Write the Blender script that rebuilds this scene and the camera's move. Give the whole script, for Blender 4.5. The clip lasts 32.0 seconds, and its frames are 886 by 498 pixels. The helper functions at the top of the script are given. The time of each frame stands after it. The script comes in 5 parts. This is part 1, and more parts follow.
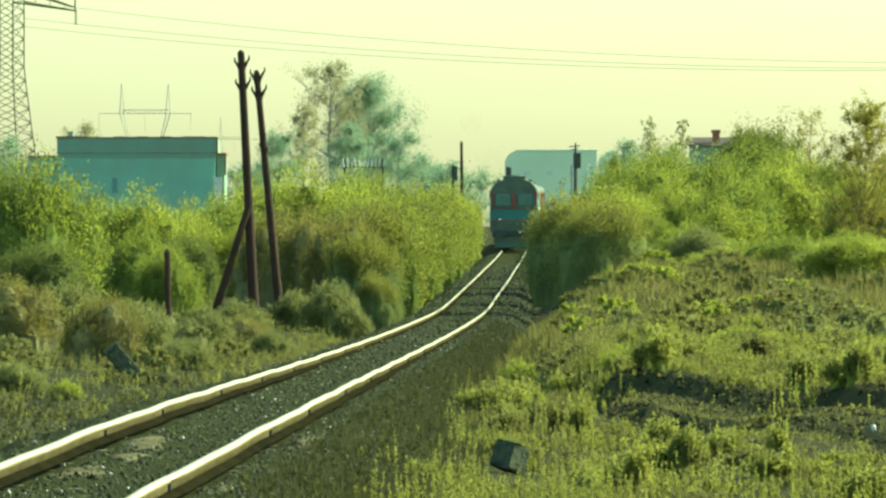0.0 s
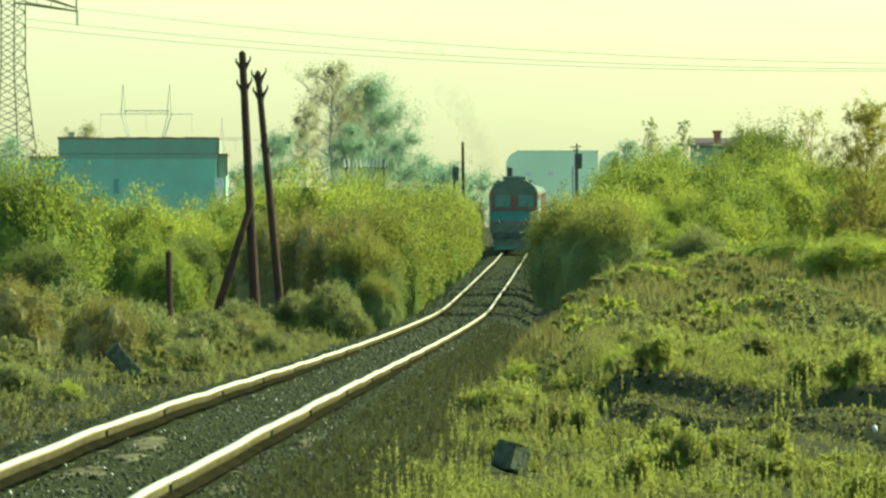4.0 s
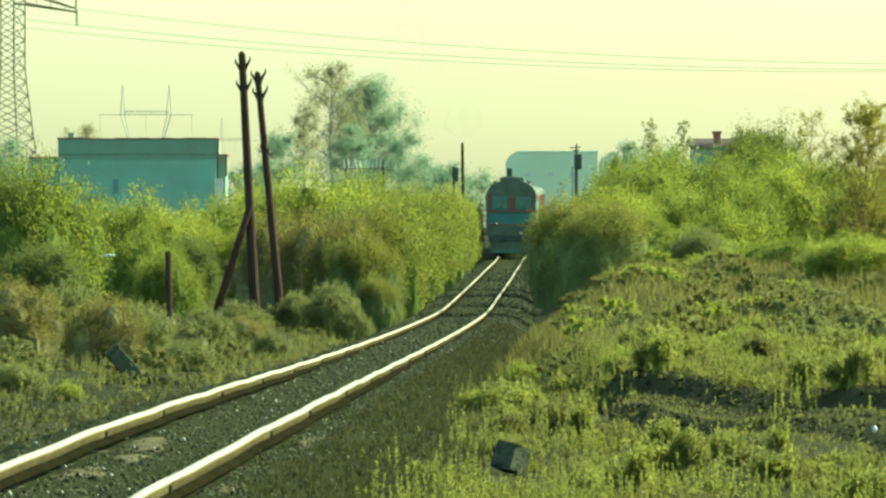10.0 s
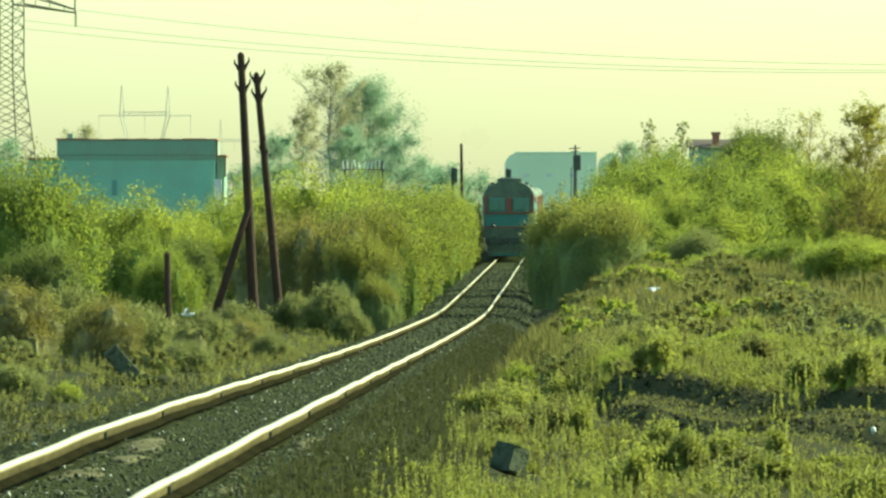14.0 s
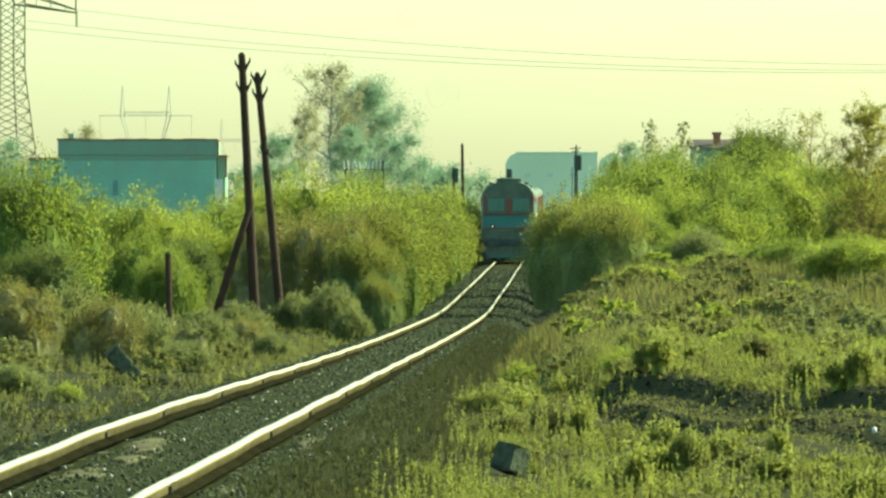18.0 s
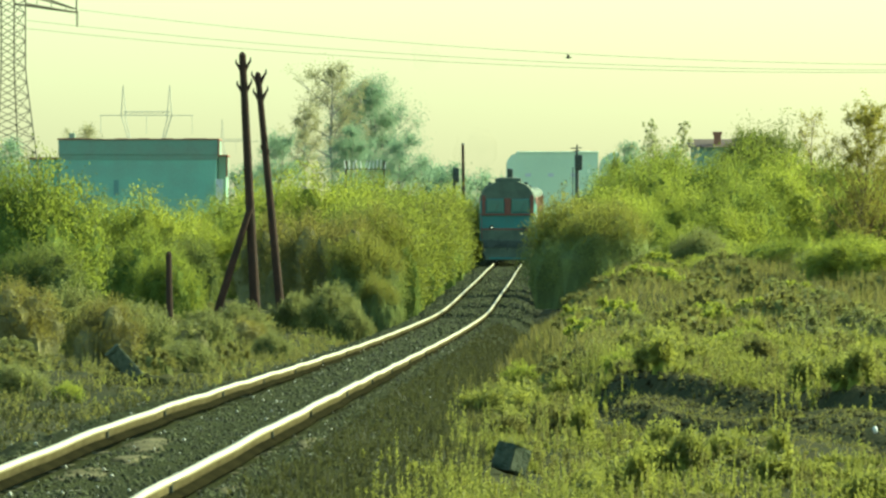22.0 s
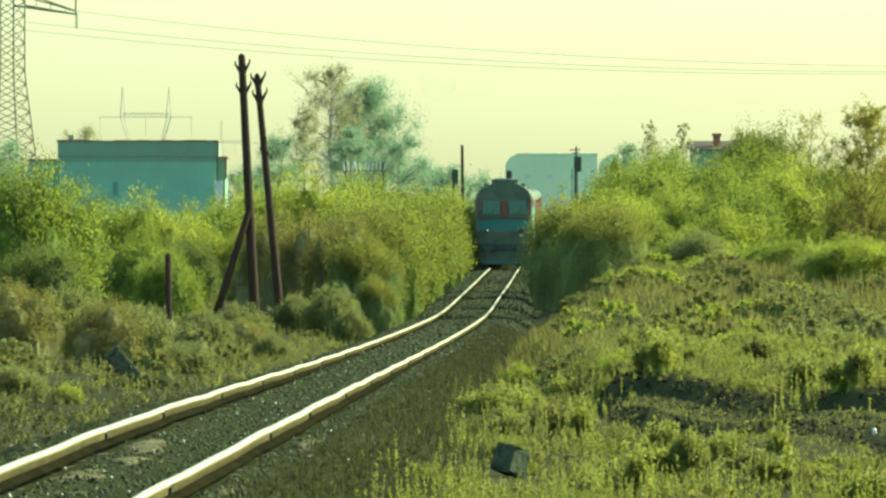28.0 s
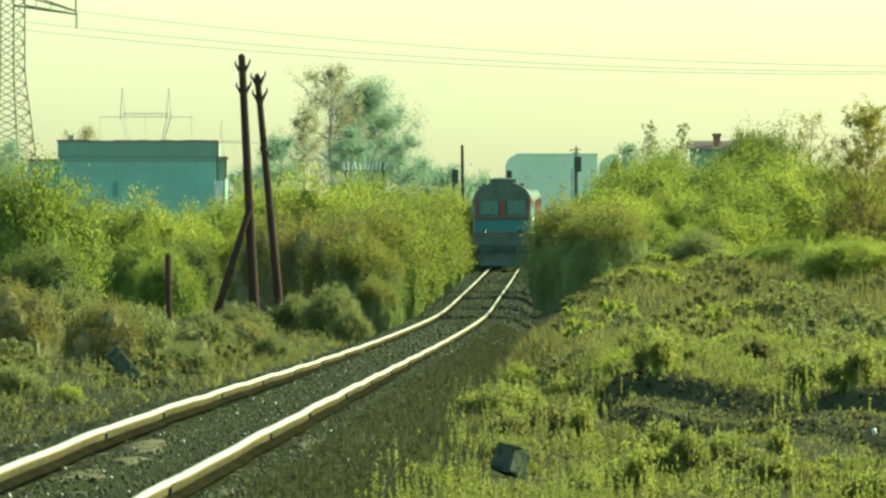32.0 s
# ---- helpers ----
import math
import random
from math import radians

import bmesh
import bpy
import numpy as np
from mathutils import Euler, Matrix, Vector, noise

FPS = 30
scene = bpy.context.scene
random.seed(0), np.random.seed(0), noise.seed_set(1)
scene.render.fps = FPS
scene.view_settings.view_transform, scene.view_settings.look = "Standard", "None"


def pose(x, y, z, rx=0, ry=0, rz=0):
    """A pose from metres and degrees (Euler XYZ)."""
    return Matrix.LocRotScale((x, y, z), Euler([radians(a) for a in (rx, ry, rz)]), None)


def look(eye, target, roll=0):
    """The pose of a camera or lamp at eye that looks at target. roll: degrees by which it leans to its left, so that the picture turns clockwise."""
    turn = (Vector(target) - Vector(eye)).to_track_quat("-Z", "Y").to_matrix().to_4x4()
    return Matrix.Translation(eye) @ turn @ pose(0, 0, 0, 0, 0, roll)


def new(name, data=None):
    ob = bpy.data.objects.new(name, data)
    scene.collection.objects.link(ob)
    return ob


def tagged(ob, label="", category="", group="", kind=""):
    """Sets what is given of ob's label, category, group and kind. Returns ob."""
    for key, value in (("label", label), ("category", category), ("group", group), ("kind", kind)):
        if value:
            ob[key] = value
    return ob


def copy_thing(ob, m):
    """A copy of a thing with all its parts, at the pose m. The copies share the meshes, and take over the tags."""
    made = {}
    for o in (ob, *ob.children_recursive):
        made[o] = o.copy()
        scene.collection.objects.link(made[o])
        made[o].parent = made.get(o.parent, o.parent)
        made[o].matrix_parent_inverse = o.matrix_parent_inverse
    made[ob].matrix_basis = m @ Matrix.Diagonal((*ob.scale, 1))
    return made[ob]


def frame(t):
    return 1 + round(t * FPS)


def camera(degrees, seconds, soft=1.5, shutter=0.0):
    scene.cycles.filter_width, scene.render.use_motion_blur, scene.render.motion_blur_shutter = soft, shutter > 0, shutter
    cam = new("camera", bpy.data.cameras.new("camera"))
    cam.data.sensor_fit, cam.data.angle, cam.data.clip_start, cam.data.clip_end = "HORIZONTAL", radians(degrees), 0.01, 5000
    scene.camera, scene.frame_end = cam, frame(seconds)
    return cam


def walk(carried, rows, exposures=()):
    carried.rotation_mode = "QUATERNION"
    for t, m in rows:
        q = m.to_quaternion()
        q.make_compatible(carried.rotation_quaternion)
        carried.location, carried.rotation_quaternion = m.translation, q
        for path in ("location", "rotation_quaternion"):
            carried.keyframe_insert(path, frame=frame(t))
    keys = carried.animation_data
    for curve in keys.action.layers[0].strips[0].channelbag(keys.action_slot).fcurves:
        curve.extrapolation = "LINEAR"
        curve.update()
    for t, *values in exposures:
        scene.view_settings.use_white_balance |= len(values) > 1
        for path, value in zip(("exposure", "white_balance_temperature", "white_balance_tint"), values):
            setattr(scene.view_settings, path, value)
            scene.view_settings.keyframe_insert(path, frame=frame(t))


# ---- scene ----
# ---------------------------------------------------------------- camera
CAM_Z = 1.9
cam = camera(5.9, 32.0, soft=2.5)
# seconds, tilt and pan in degrees: the small drift of the head on its tripod
walk(cam, [(t, pose(0, 0, CAM_Z, 90 - 0.1544 + tilt, 0, pan)) for t, tilt, pan in [
    (0, -0.0188, -0.0051), (0.5, -0.0178, -0.0026), (1, -0.0173, 0.0007), (1.5, -0.0154, -0.0141), (2, -0.0135, 0.001),
    (2.5, -0.0193, 0.0067), (3, -0.0154, -0.0119), (3.5, -0.0145, 0.005), (5.5, -0.0164, -0.0054), (6, -0.0121, -0.0064),
    (6.5, -0.0164, 0.0037), (7, -0.0135, 0.006), (7.5, -0.0115, -0.0051), (8, -0.0096, 0.0007), (8.5, -0.0125, 0.0054),
    (9, -0.0106, -0.0077), (9.5, -0.0072, -0.001), (10, -0.0106, 0.001), (10.5, -0.0067, 0.0054), (11, -0.0082, 0.0007),
    (11.5, -0.0005, 0.0029), (12, -0.0048, 0.0061), (12.5, -0.0053, -0.0116), (13, -0.0062, 0.0108), (13.5, -0.0034, 0.004),
    (14, -0.0048, -0.006), (14.5, -0.0053, 0.0013), (16.5, -0.0058, -0.0057), (17, -0.0058, -0.0003), (17.5, -0.0048, 0.0013),
    (18, -0.0044, 0), (18.5, -0.0048, 0.0003), (19, -0.0044, 0.0013), (19.5, -0.0058, 0.0029), (20, -0.0039, 0.0007),
    (20.5, -0.0034, 0.0037), (21, -0.0053, -0.0007), (21.5, -0.001, 0.0047), (22, -0.0062, 0.0044), (22.5, -0.0005, -0.001),
    (23, 0, 0), (23.5, -0.0005, 0.0029), (24, -0.0005, -0.0007), (24.5, -0.0015, 0.0047), (25, 0, 0.0104),
    (25.5, 0, 0.0017), (27.5, 0.0029, -0.0013), (28, 0.0048, -0.0007), (28.5, 0.0005, 0.0007), (29, 0.0029, -0.0047),
    (29.5, 0.0014, -0.0007), (30, 0.0043, -0.002), (30.5, 0.001, 0.001), (31, 0.0024, -0.0007), (31.5, 0.0019, 0.0003),
    (32, 0.0048, -0.0003),
]], [(0, 0.92, 7000, -31), (32, 0.92, 7000, -31)])

# ---------------------------------------------------------------- world and sun
SUN_EL, SUN_AZ = 31.0, 62.0          # ahead of the camera and to its right
world = bpy.data.worlds.new("world")
scene.world = world
world.use_nodes = True
wn = world.node_tree.nodes
sky = wn.new("ShaderNodeTexSky")
sky.sky_type, sky.sun_disc = "NISHITA", False
sky.sun_elevation, sky.sun_rotation = radians(SUN_EL), radians(SUN_AZ)
sky.air_density, sky.dust_density, sky.ozone_density = 1.0, 1.5, 1.5
wn["Background"].inputs["Strength"].default_value = 0.15
world.node_tree.links.new(sky.outputs["Color"], wn["Background"].inputs["Color"])
sun = new("sun", bpy.data.lights.new("sun", "SUN"))
sun.data.energy, sun.data.angle, sun.data.color = 5.0, radians(0.6), (1.0, 0.93, 0.80)
sa, se = radians(SUN_AZ), radians(SUN_EL)
sun.matrix_world = look((0, 0, 60), (-60 * math.sin(sa) * math.cos(se), -60 * math.cos(sa) * math.cos(se), 60 - 60 * math.sin(se)))


# ---------------------------------------------------------------- materials
def material(name, color, rough=0.8, vary=0.25, scale=3.0, fine=40.0, bump=0.25, metal=0.0, second=None, island=0.0, obj=0.0, spec=0.3):
    """Two scales of noise over a base colour, with bump; second: a colour that large stains mix in."""
    m = bpy.data.materials.new(name)
    m.use_nodes = True
    nt = m.node_tree
    n, k = nt.nodes, nt.links
    bsdf = n["Principled BSDF"]
    bsdf.inputs["Roughness"].default_value = rough
    bsdf.inputs["Metallic"].default_value = metal
    bsdf.inputs["Specular IOR Level"].default_value = spec
    co = n.new("ShaderNodeTexCoord")
    big, small = n.new("ShaderNodeTexNoise"), n.new("ShaderNodeTexNoise")
    big.inputs["Scale"].default_value, small.inputs["Scale"].default_value = scale, fine
    big.inputs["Detail"].default_value, small.inputs["Detail"].default_value = 4, 3
    k.new(co.outputs["Object"], big.inputs["Vector"])
    k.new(co.outputs["Object"], small.inputs["Vector"])
    ramp = n.new("ShaderNodeMapRange")
    ramp.inputs["From Min"].default_value, ramp.inputs["From Max"].default_value = 0.38, 0.66
    k.new(big.outputs["Fac"], ramp.inputs["Value"])
    mix = n.new("ShaderNodeMix")
    mix.data_type = "RGBA"
    k.new(ramp.outputs["Result"], mix.inputs["Factor"])
    mix.inputs["A"].default_value = (*color, 1)
    mix.inputs["B"].default_value = (*(second or [c * (1 - vary) for c in color]), 1)
    hsv = n.new("ShaderNodeHueSaturation")
    k.new(mix.outputs["Result"], hsv.inputs["Color"])
    val = n.new("ShaderNodeMath")
    val.operation = "MULTIPLY_ADD"
    k.new(small.outputs["Fac"], val.inputs[0])
    val.inputs[1].default_value, val.inputs[2].default_value = vary * 1.6, 1 - vary * 0.8
    last = val
    if island or obj:
        for amount, node, out in ((island, "ShaderNodeNewGeometry", "Random Per Island"), (obj, "ShaderNodeObjectInfo", "Random")):
            if amount:
                src = n.new(node)
                add = n.new("ShaderNodeMath")
                add.operation = "MULTIPLY_ADD"
                k.new(src.outputs[out], add.inputs[0])
                add.inputs[1].default_value = amount
                k.new(last.outputs[0], add.inputs[2])
                sub = n.new("ShaderNodeMath")
                sub.operation = "SUBTRACT"
                k.new(add.outputs[0], sub.inputs[0])
                sub.inputs[1].default_value = amount / 2
                last = sub
    k.new(last.outputs[0], hsv.inputs["Value"])
    k.new(hsv.outputs["Color"], bsdf.inputs["Base Color"])
    if bump:
        b = n.new("ShaderNodeBump")
        b.inputs["Strength"].default_value, b.inputs["Distance"].default_value = bump, 0.03
        k.new(small.outputs["Fac"], b.inputs["Height"])
        k.new(b.outputs["Normal"], bsdf.inputs["Normal"])
    return m


def leaf_material(name, low, high, through_color, share=0.60):
    """Thin leaves: colour by leaf and by plant, and light that shines through them."""
    m = bpy.data.materials.new(name)
    m.use_nodes = True
    nt = m.node_tree
    n, k = nt.nodes, nt.links
    bsdf = n["Principled BSDF"]
    bsdf.inputs["Roughness"].default_value = 0.55
    bsdf.inputs["Specular IOR Level"].default_value = 0.25
    geo, info = n.new("ShaderNodeNewGeometry"), n.new("ShaderNodeObjectInfo")
    co, patch = n.new("ShaderNodeTexCoord"), n.new("ShaderNodeTexNoise")
    patch.inputs["Scale"].default_value, patch.inputs["Detail"].default_value = 0.9, 3
    k.new(co.outputs["Object"], patch.inputs["Vector"])
    wide = n.new("ShaderNodeMapRange")
    wide.inputs["From Min"].default_value, wide.inputs["From Max"].default_value = 0.3, 0.7
    wide.inputs["To Max"].default_value = 0.85
    k.new(patch.outputs["Fac"], wide.inputs["Value"])
    a = n.new("ShaderNodeMath")
    a.operation = "MULTIPLY_ADD"
    k.new(geo.outputs["Random Per Island"], a.inputs[0])
    a.inputs[1].default_value = 0.34
    k.new(wide.outputs["Result"], a.inputs[2])
    b = n.new("ShaderNodeMath")
    b.operation = "MULTIPLY_ADD"
    k.new(info.outputs["Random"], b.inputs[0])
    b.inputs[1].default_value = 0.45
    k.new(a.outputs[0], b.inputs[2])
    r = n.new("ShaderNodeMapRange")
    r.inputs["From Min"].default_value, r.inputs["From Max"].default_value = 0.22, 1.35
    k.new(b.outputs[0], r.inputs["Value"])
    mix = n.new("ShaderNodeMix")
    mix.data_type = "RGBA"
    k.new(r.outputs["Result"], mix.inputs["Factor"])
    mix.inputs["A"].default_value, mix.inputs["B"].default_value = (*low, 1), (*high, 1)
    k.new(mix.outputs["Result"], bsdf.inputs["Base Color"])
    tr = n.new("ShaderNodeBsdfTranslucent")
    tint = n.new("ShaderNodeMix")
    tint.data_type = "RGBA"
    tint.inputs["Factor"].default_value = 0.5
    k.new(mix.outputs["Result"], tint.inputs["A"])
    tint.inputs["B"].default_value = (*through_color, 1)
    k.new(tint.outputs["Result"], tr.inputs["Color"])
    sh = n.new("ShaderNodeMixShader")
    sh.inputs["Fac"].default_value = share
    k.new(bsdf.outputs[0], sh.inputs[1])
    k.new(tr.outputs[0], sh.inputs[2])
    k.new(sh.outputs[0], n["Material Output"].inputs["Surface"])
    return m


SOIL = material("soil", (0.060, 0.055, 0.024), 0.95, 0.5, 0.8, 9.0, 1.0, second=(0.032, 0.036, 0.015), spec=0.03)
BALLAST = material("ballast", (0.042, 0.045, 0.015), 0.95, 0.6, 1.1, 22.0, 1.0, second=(0.028, 0.031, 0.012), spec=0.03)
STONE = material("ballast_stone", (0.046, 0.051, 0.018), 0.75, 0.3, 5.0, 40.0, 0.2, island=1.4, spec=0.15)
CLOD = material("earth_clod", (0.062, 0.056, 0.026), 0.95, 0.3, 5.0, 40.0, 0.3, island=0.9, spec=0.05)
SAND = material("pale_sand", (0.15, 0.13, 0.07), 0.95, 0.4, 3.0, 30.0, 0.6, second=(0.09, 0.08, 0.042), spec=0.05)
RAIL_STEEL = material("rail_steel", (0.56, 0.49, 0.32), 0.47, 0.12, 2.0, 60.0, 0.05, metal=0.7)
RAIL_RUST = material("rail_rust", (0.23, 0.19, 0.10), 1.0, 0.35, 1.5, 30.0, 0.3, second=(0.17, 0.14, 0.072), spec=0.0)
# near-black, for the foot below the tan web
RAIL_FOOT_DARK = material("rail_foot_dark", (0.012, 0.011, 0.006), 1.0, 0.4, 1.5, 30.0, 0.4, second=(0.020, 0.018, 0.009), spec=0.0)
SLEEPER = material("sleeper_concrete", (0.205, 0.185, 0.105), 0.9, 0.3, 4.0, 30.0, 0.4, obj=0.4)
WOOD = material("weathered_wood", (0.050, 0.034, 0.025), 0.85, 0.4, 2.0, 30.0, 0.5, second=(0.075, 0.042, 0.030), spec=0.12)
DARK_IRON = material("dark_iron", (0.085, 0.10, 0.078), 0.6, 0.3, 4.0, 30.0, 0.2)
CONCRETE = material("concrete", (0.125, 0.135, 0.09), 0.95, 0.5, 9.0, 35.0, 1.0, second=(0.06, 0.075, 0.045), spec=0.05)
LATTICE = material("galvanised_steel", (0.20, 0.175, 0.12), 0.6, 0.25, 1.0, 10.0, 0.1)
# locomotive paints and glass, lightened so the colour carries the distance haze
LOCO_BLUE = material("loco_blue_paint", (0.07, 0.21, 0.185), 0.5, 0.2, 1.5, 20.0, 0.05, second=(0.08, 0.19, 0.16))
LOCO_RED = material("loco_red_paint", (0.24, 0.095, 0.066), 0.55, 0.25, 1.5, 20.0, 0.05)
LOCO_GREY = material("loco_roof_grey", (0.13, 0.16, 0.11), 0.7, 0.3, 1.5, 14.0, 0.1)
CAB_GLASS = material("cab_glass", (0.085, 0.20, 0.16), 0.12, 0.1, 1.0, 5.0, 0.0, spec=0.8)
WAGON_PAINT = material("wagon_brown_paint", (0.21, 0.12, 0.07), 0.75, 0.3, 1.0, 12.0, 0.1, second=(0.27, 0.18, 0.11))
# walls of the far buildings: the haze before them is mixed into the colour
WALL_HAZED_GREEN = material("hazed_green_render", (0.31, 0.56, 0.41), 0.9, 0.2, 0.35, 6.0, 0.1, second=(0.30, 0.47, 0.35))
WALL_HAZED_BLUE = material("hazed_blue_sheet", (0.82, 0.92, 0.64), 0.8, 0.08, 0.1, 3.0, 0.05)
CORNICE = material("brown_cornice", (0.36, 0.17, 0.11), 0.9, 0.2, 0.5, 6.0, 0.1)
PARAPET = material("muted_parapet", (0.255, 0.40, 0.29), 0.9, 0.15, 0.4, 6.0, 0.1, second=(0.26, 0.34, 0.25))
WINDOW_DARK = material("dim_window", (0.17, 0.32, 0.28), 0.3, 0.1, 1.0, 5.0, 0.0, spec=0.4)
ROOF_TILE = material("old_roof_tile", (0.11, 0.075, 0.06), 0.9, 0.3, 1.0, 12.0, 0.3)
WHITE = material("white_paint", (0.75, 0.74, 0.70), 0.7, 0.1, 2.0, 20.0, 0.05)
# steel of the farthest towers, lightened in place of haze
HAZED_STEEL = material("hazed_galvanised_steel", (0.52, 0.51, 0.42), 0.6, 0.15, 0.3, 3.0, 0.0)
FEATHER_WHITE = material("white_feather", (0.85, 0.84, 0.80), 0.7, 0.1, 8.0, 40.0, 0.0)
FEATHER_DARK = material("dark_feather", (0.03, 0.03, 0.035), 0.7, 0.1, 8.0, 40.0, 0.0)
GLINT_STONE = material("glint_stone", (0.50, 0.48, 0.38), 0.35, 0.2, 5.0, 40.0, 0.1, island=0.5)
LAMP_GLASS = bpy.data.materials.new("lamp_glass")
LAMP_GLASS.use_nodes = True
LAMP_GLASS.node_tree.nodes["Principled BSDF"].inputs["Emission Color"].default_value = (1.0, 0.95, 0.85, 1)
LAMP_GLASS.node_tree.nodes["Principled BSDF"].inputs["Emission Strength"].default_value = 1.6
WIRE = material("wire", (0.30, 0.28, 0.20), 0.6, 0.1, 1.0, 5.0, 0.0)
BARK = material("bark", (0.13, 0.105, 0.075), 0.9, 0.35, 2.0, 20.0, 0.4)
# pale bark of two trees; elsewhere its paleness stands in for haze
PALE_HAZED_BARK = material("pale_hazed_bark", (0.42, 0.38, 0.31), 0.85, 0.4, 2.0, 14.0, 0.3)
TWIG = material("twig", (0.15, 0.095, 0.055), 0.9, 0.3, 1.0, 10.0, 0.1)
LEAF_GREEN = leaf_material("leaf_green", (0.07, 0.095, 0.022), (0.18, 0.21, 0.045), (0.42, 0.45, 0.07))
LEAF_YELLOW = leaf_material("leaf_yellow_green", (0.10, 0.12, 0.026), (0.25, 0.275, 0.055), (0.58, 0.60, 0.09))
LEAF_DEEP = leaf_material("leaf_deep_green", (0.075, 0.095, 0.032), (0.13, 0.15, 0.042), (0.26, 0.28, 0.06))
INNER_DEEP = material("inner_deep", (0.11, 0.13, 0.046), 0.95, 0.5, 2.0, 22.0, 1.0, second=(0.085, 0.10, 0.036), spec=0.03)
LEAF_TUFT = leaf_material("leaf_tuft", (0.15, 0.155, 0.044), (0.28, 0.275, 0.066), (0.48, 0.47, 0.09))
LEAF_WILLOW = leaf_material("leaf_willow", (0.07, 0.085, 0.022), (0.175, 0.19, 0.042), (0.36, 0.37, 0.06))
LEAF_SAPLING = leaf_material("leaf_sapling", (0.145, 0.13, 0.036), (0.27, 0.245, 0.056), (0.50, 0.44, 0.09), share=0.64)
LEAF_BROWN = leaf_material("leaf_bronze", (0.115, 0.10, 0.036), (0.21, 0.185, 0.055), (0.38, 0.33, 0.08))
LEAF_THORN = leaf_material("leaf_thorn_olive", (0.10, 0.10, 0.030), (0.20, 0.195, 0.048), (0.40, 0.38, 0.07))
LEAF_PALE = leaf_material("leaf_pale_bud", (0.30, 0.31, 0.16), (0.42, 0.42, 0.22), (0.60, 0.58, 0.30))
LEAF_GREY = leaf_material("leaf_grey_green", (0.14, 0.15, 0.062), (0.21, 0.21, 0.08), (0.32, 0.32, 0.10))
# far leaves: distance haze put into these pale, even colours
LEAF_HAZED = leaf_material("leaf_hazed_green", (0.20, 0.28, 0.185), (0.25, 0.34, 0.22), (0.36, 0.48, 0.28))
LEAF_HAZED_BRONZE = leaf_material("leaf_hazed_bronze", (0.28, 0.265, 0.155), (0.34, 0.325, 0.185), (0.45, 0.42, 0.20))
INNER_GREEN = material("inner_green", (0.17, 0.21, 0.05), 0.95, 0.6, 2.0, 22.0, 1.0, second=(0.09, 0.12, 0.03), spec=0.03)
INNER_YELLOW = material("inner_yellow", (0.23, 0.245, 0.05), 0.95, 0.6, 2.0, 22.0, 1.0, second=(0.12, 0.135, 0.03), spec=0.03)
# shaded bush sides: shade tones put into the colour, lifted for haze
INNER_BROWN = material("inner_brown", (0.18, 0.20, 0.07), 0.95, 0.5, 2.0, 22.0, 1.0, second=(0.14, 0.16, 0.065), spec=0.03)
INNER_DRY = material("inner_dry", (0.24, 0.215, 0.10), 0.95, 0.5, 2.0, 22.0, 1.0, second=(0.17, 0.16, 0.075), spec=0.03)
LEAF_SHADE = leaf_material("leaf_shade_tone", (0.18, 0.21, 0.07), (0.23, 0.255, 0.085), (0.30, 0.33, 0.07), share=0.5)
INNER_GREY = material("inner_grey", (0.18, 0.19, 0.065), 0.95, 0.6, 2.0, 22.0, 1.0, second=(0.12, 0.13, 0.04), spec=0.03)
HERB = leaf_material("herb_leaf", (0.12, 0.13, 0.040), (0.27, 0.265, 0.068), (0.46, 0.45, 0.095), share=0.55)
DULL_WEED = leaf_material("dull_weed", (0.115, 0.108, 0.042), (0.175, 0.165, 0.056), (0.28, 0.26, 0.07))
OLIVE_GRASS = leaf_material("olive_grass", (0.10, 0.09, 0.034), (0.155, 0.138, 0.045), (0.24, 0.21, 0.055))
DEAD_GRASS = leaf_material("dead_grass", (0.028, 0.031, 0.013), (0.060, 0.060, 0.023), (0.075, 0.075, 0.025))
DRY_GRASS = leaf_material("dry_grass", (0.10, 0.085, 0.03), (0.20, 0.175, 0.06), (0.25, 0.22, 0.06))


def smoke_material(name, density):
    """Thin exhaust smoke: mostly clear, with a brownish scatter broken up by noise."""
    m = bpy.data.materials.new(name)
    m.use_nodes = True
    n, k = m.node_tree.nodes, m.node_tree.links
    n.remove(n["Principled BSDF"])
    co, tex, amount = n.new("ShaderNodeTexCoord"), n.new("ShaderNodeTexNoise"), n.new("ShaderNodeMapRange")
    tex.inputs["Scale"].default_value, tex.inputs["Detail"].default_value = 0.55, 3
    k.new(co.outputs["Object"], tex.inputs["Vector"])
    amount.inputs["From Min"].default_value, amount.inputs["From Max"].default_value = 0.46, 0.80
    amount.inputs["To Max"].default_value = density
    k.new(tex.outputs["Fac"], amount.inputs["Value"])
    clear, dust, mix = n.new("ShaderNodeBsdfTransparent"), n.new("ShaderNodeBsdfDiffuse"), n.new("ShaderNodeMixShader")
    dust.inputs["Color"].default_value = (0.55, 0.42, 0.22, 1)
    k.new(amount.outputs["Result"], mix.inputs["Fac"])
    k.new(clear.outputs[0], mix.inputs[1])
    k.new(dust.outputs[0], mix.inputs[2])
    k.new(mix.outputs[0], n["Material Output"].inputs["Surface"])
    return m


SMOKE = smoke_material("exhaust_smoke", 0.11)
SMOKE_THIN = smoke_material("thin_exhaust_smoke", 0.06)


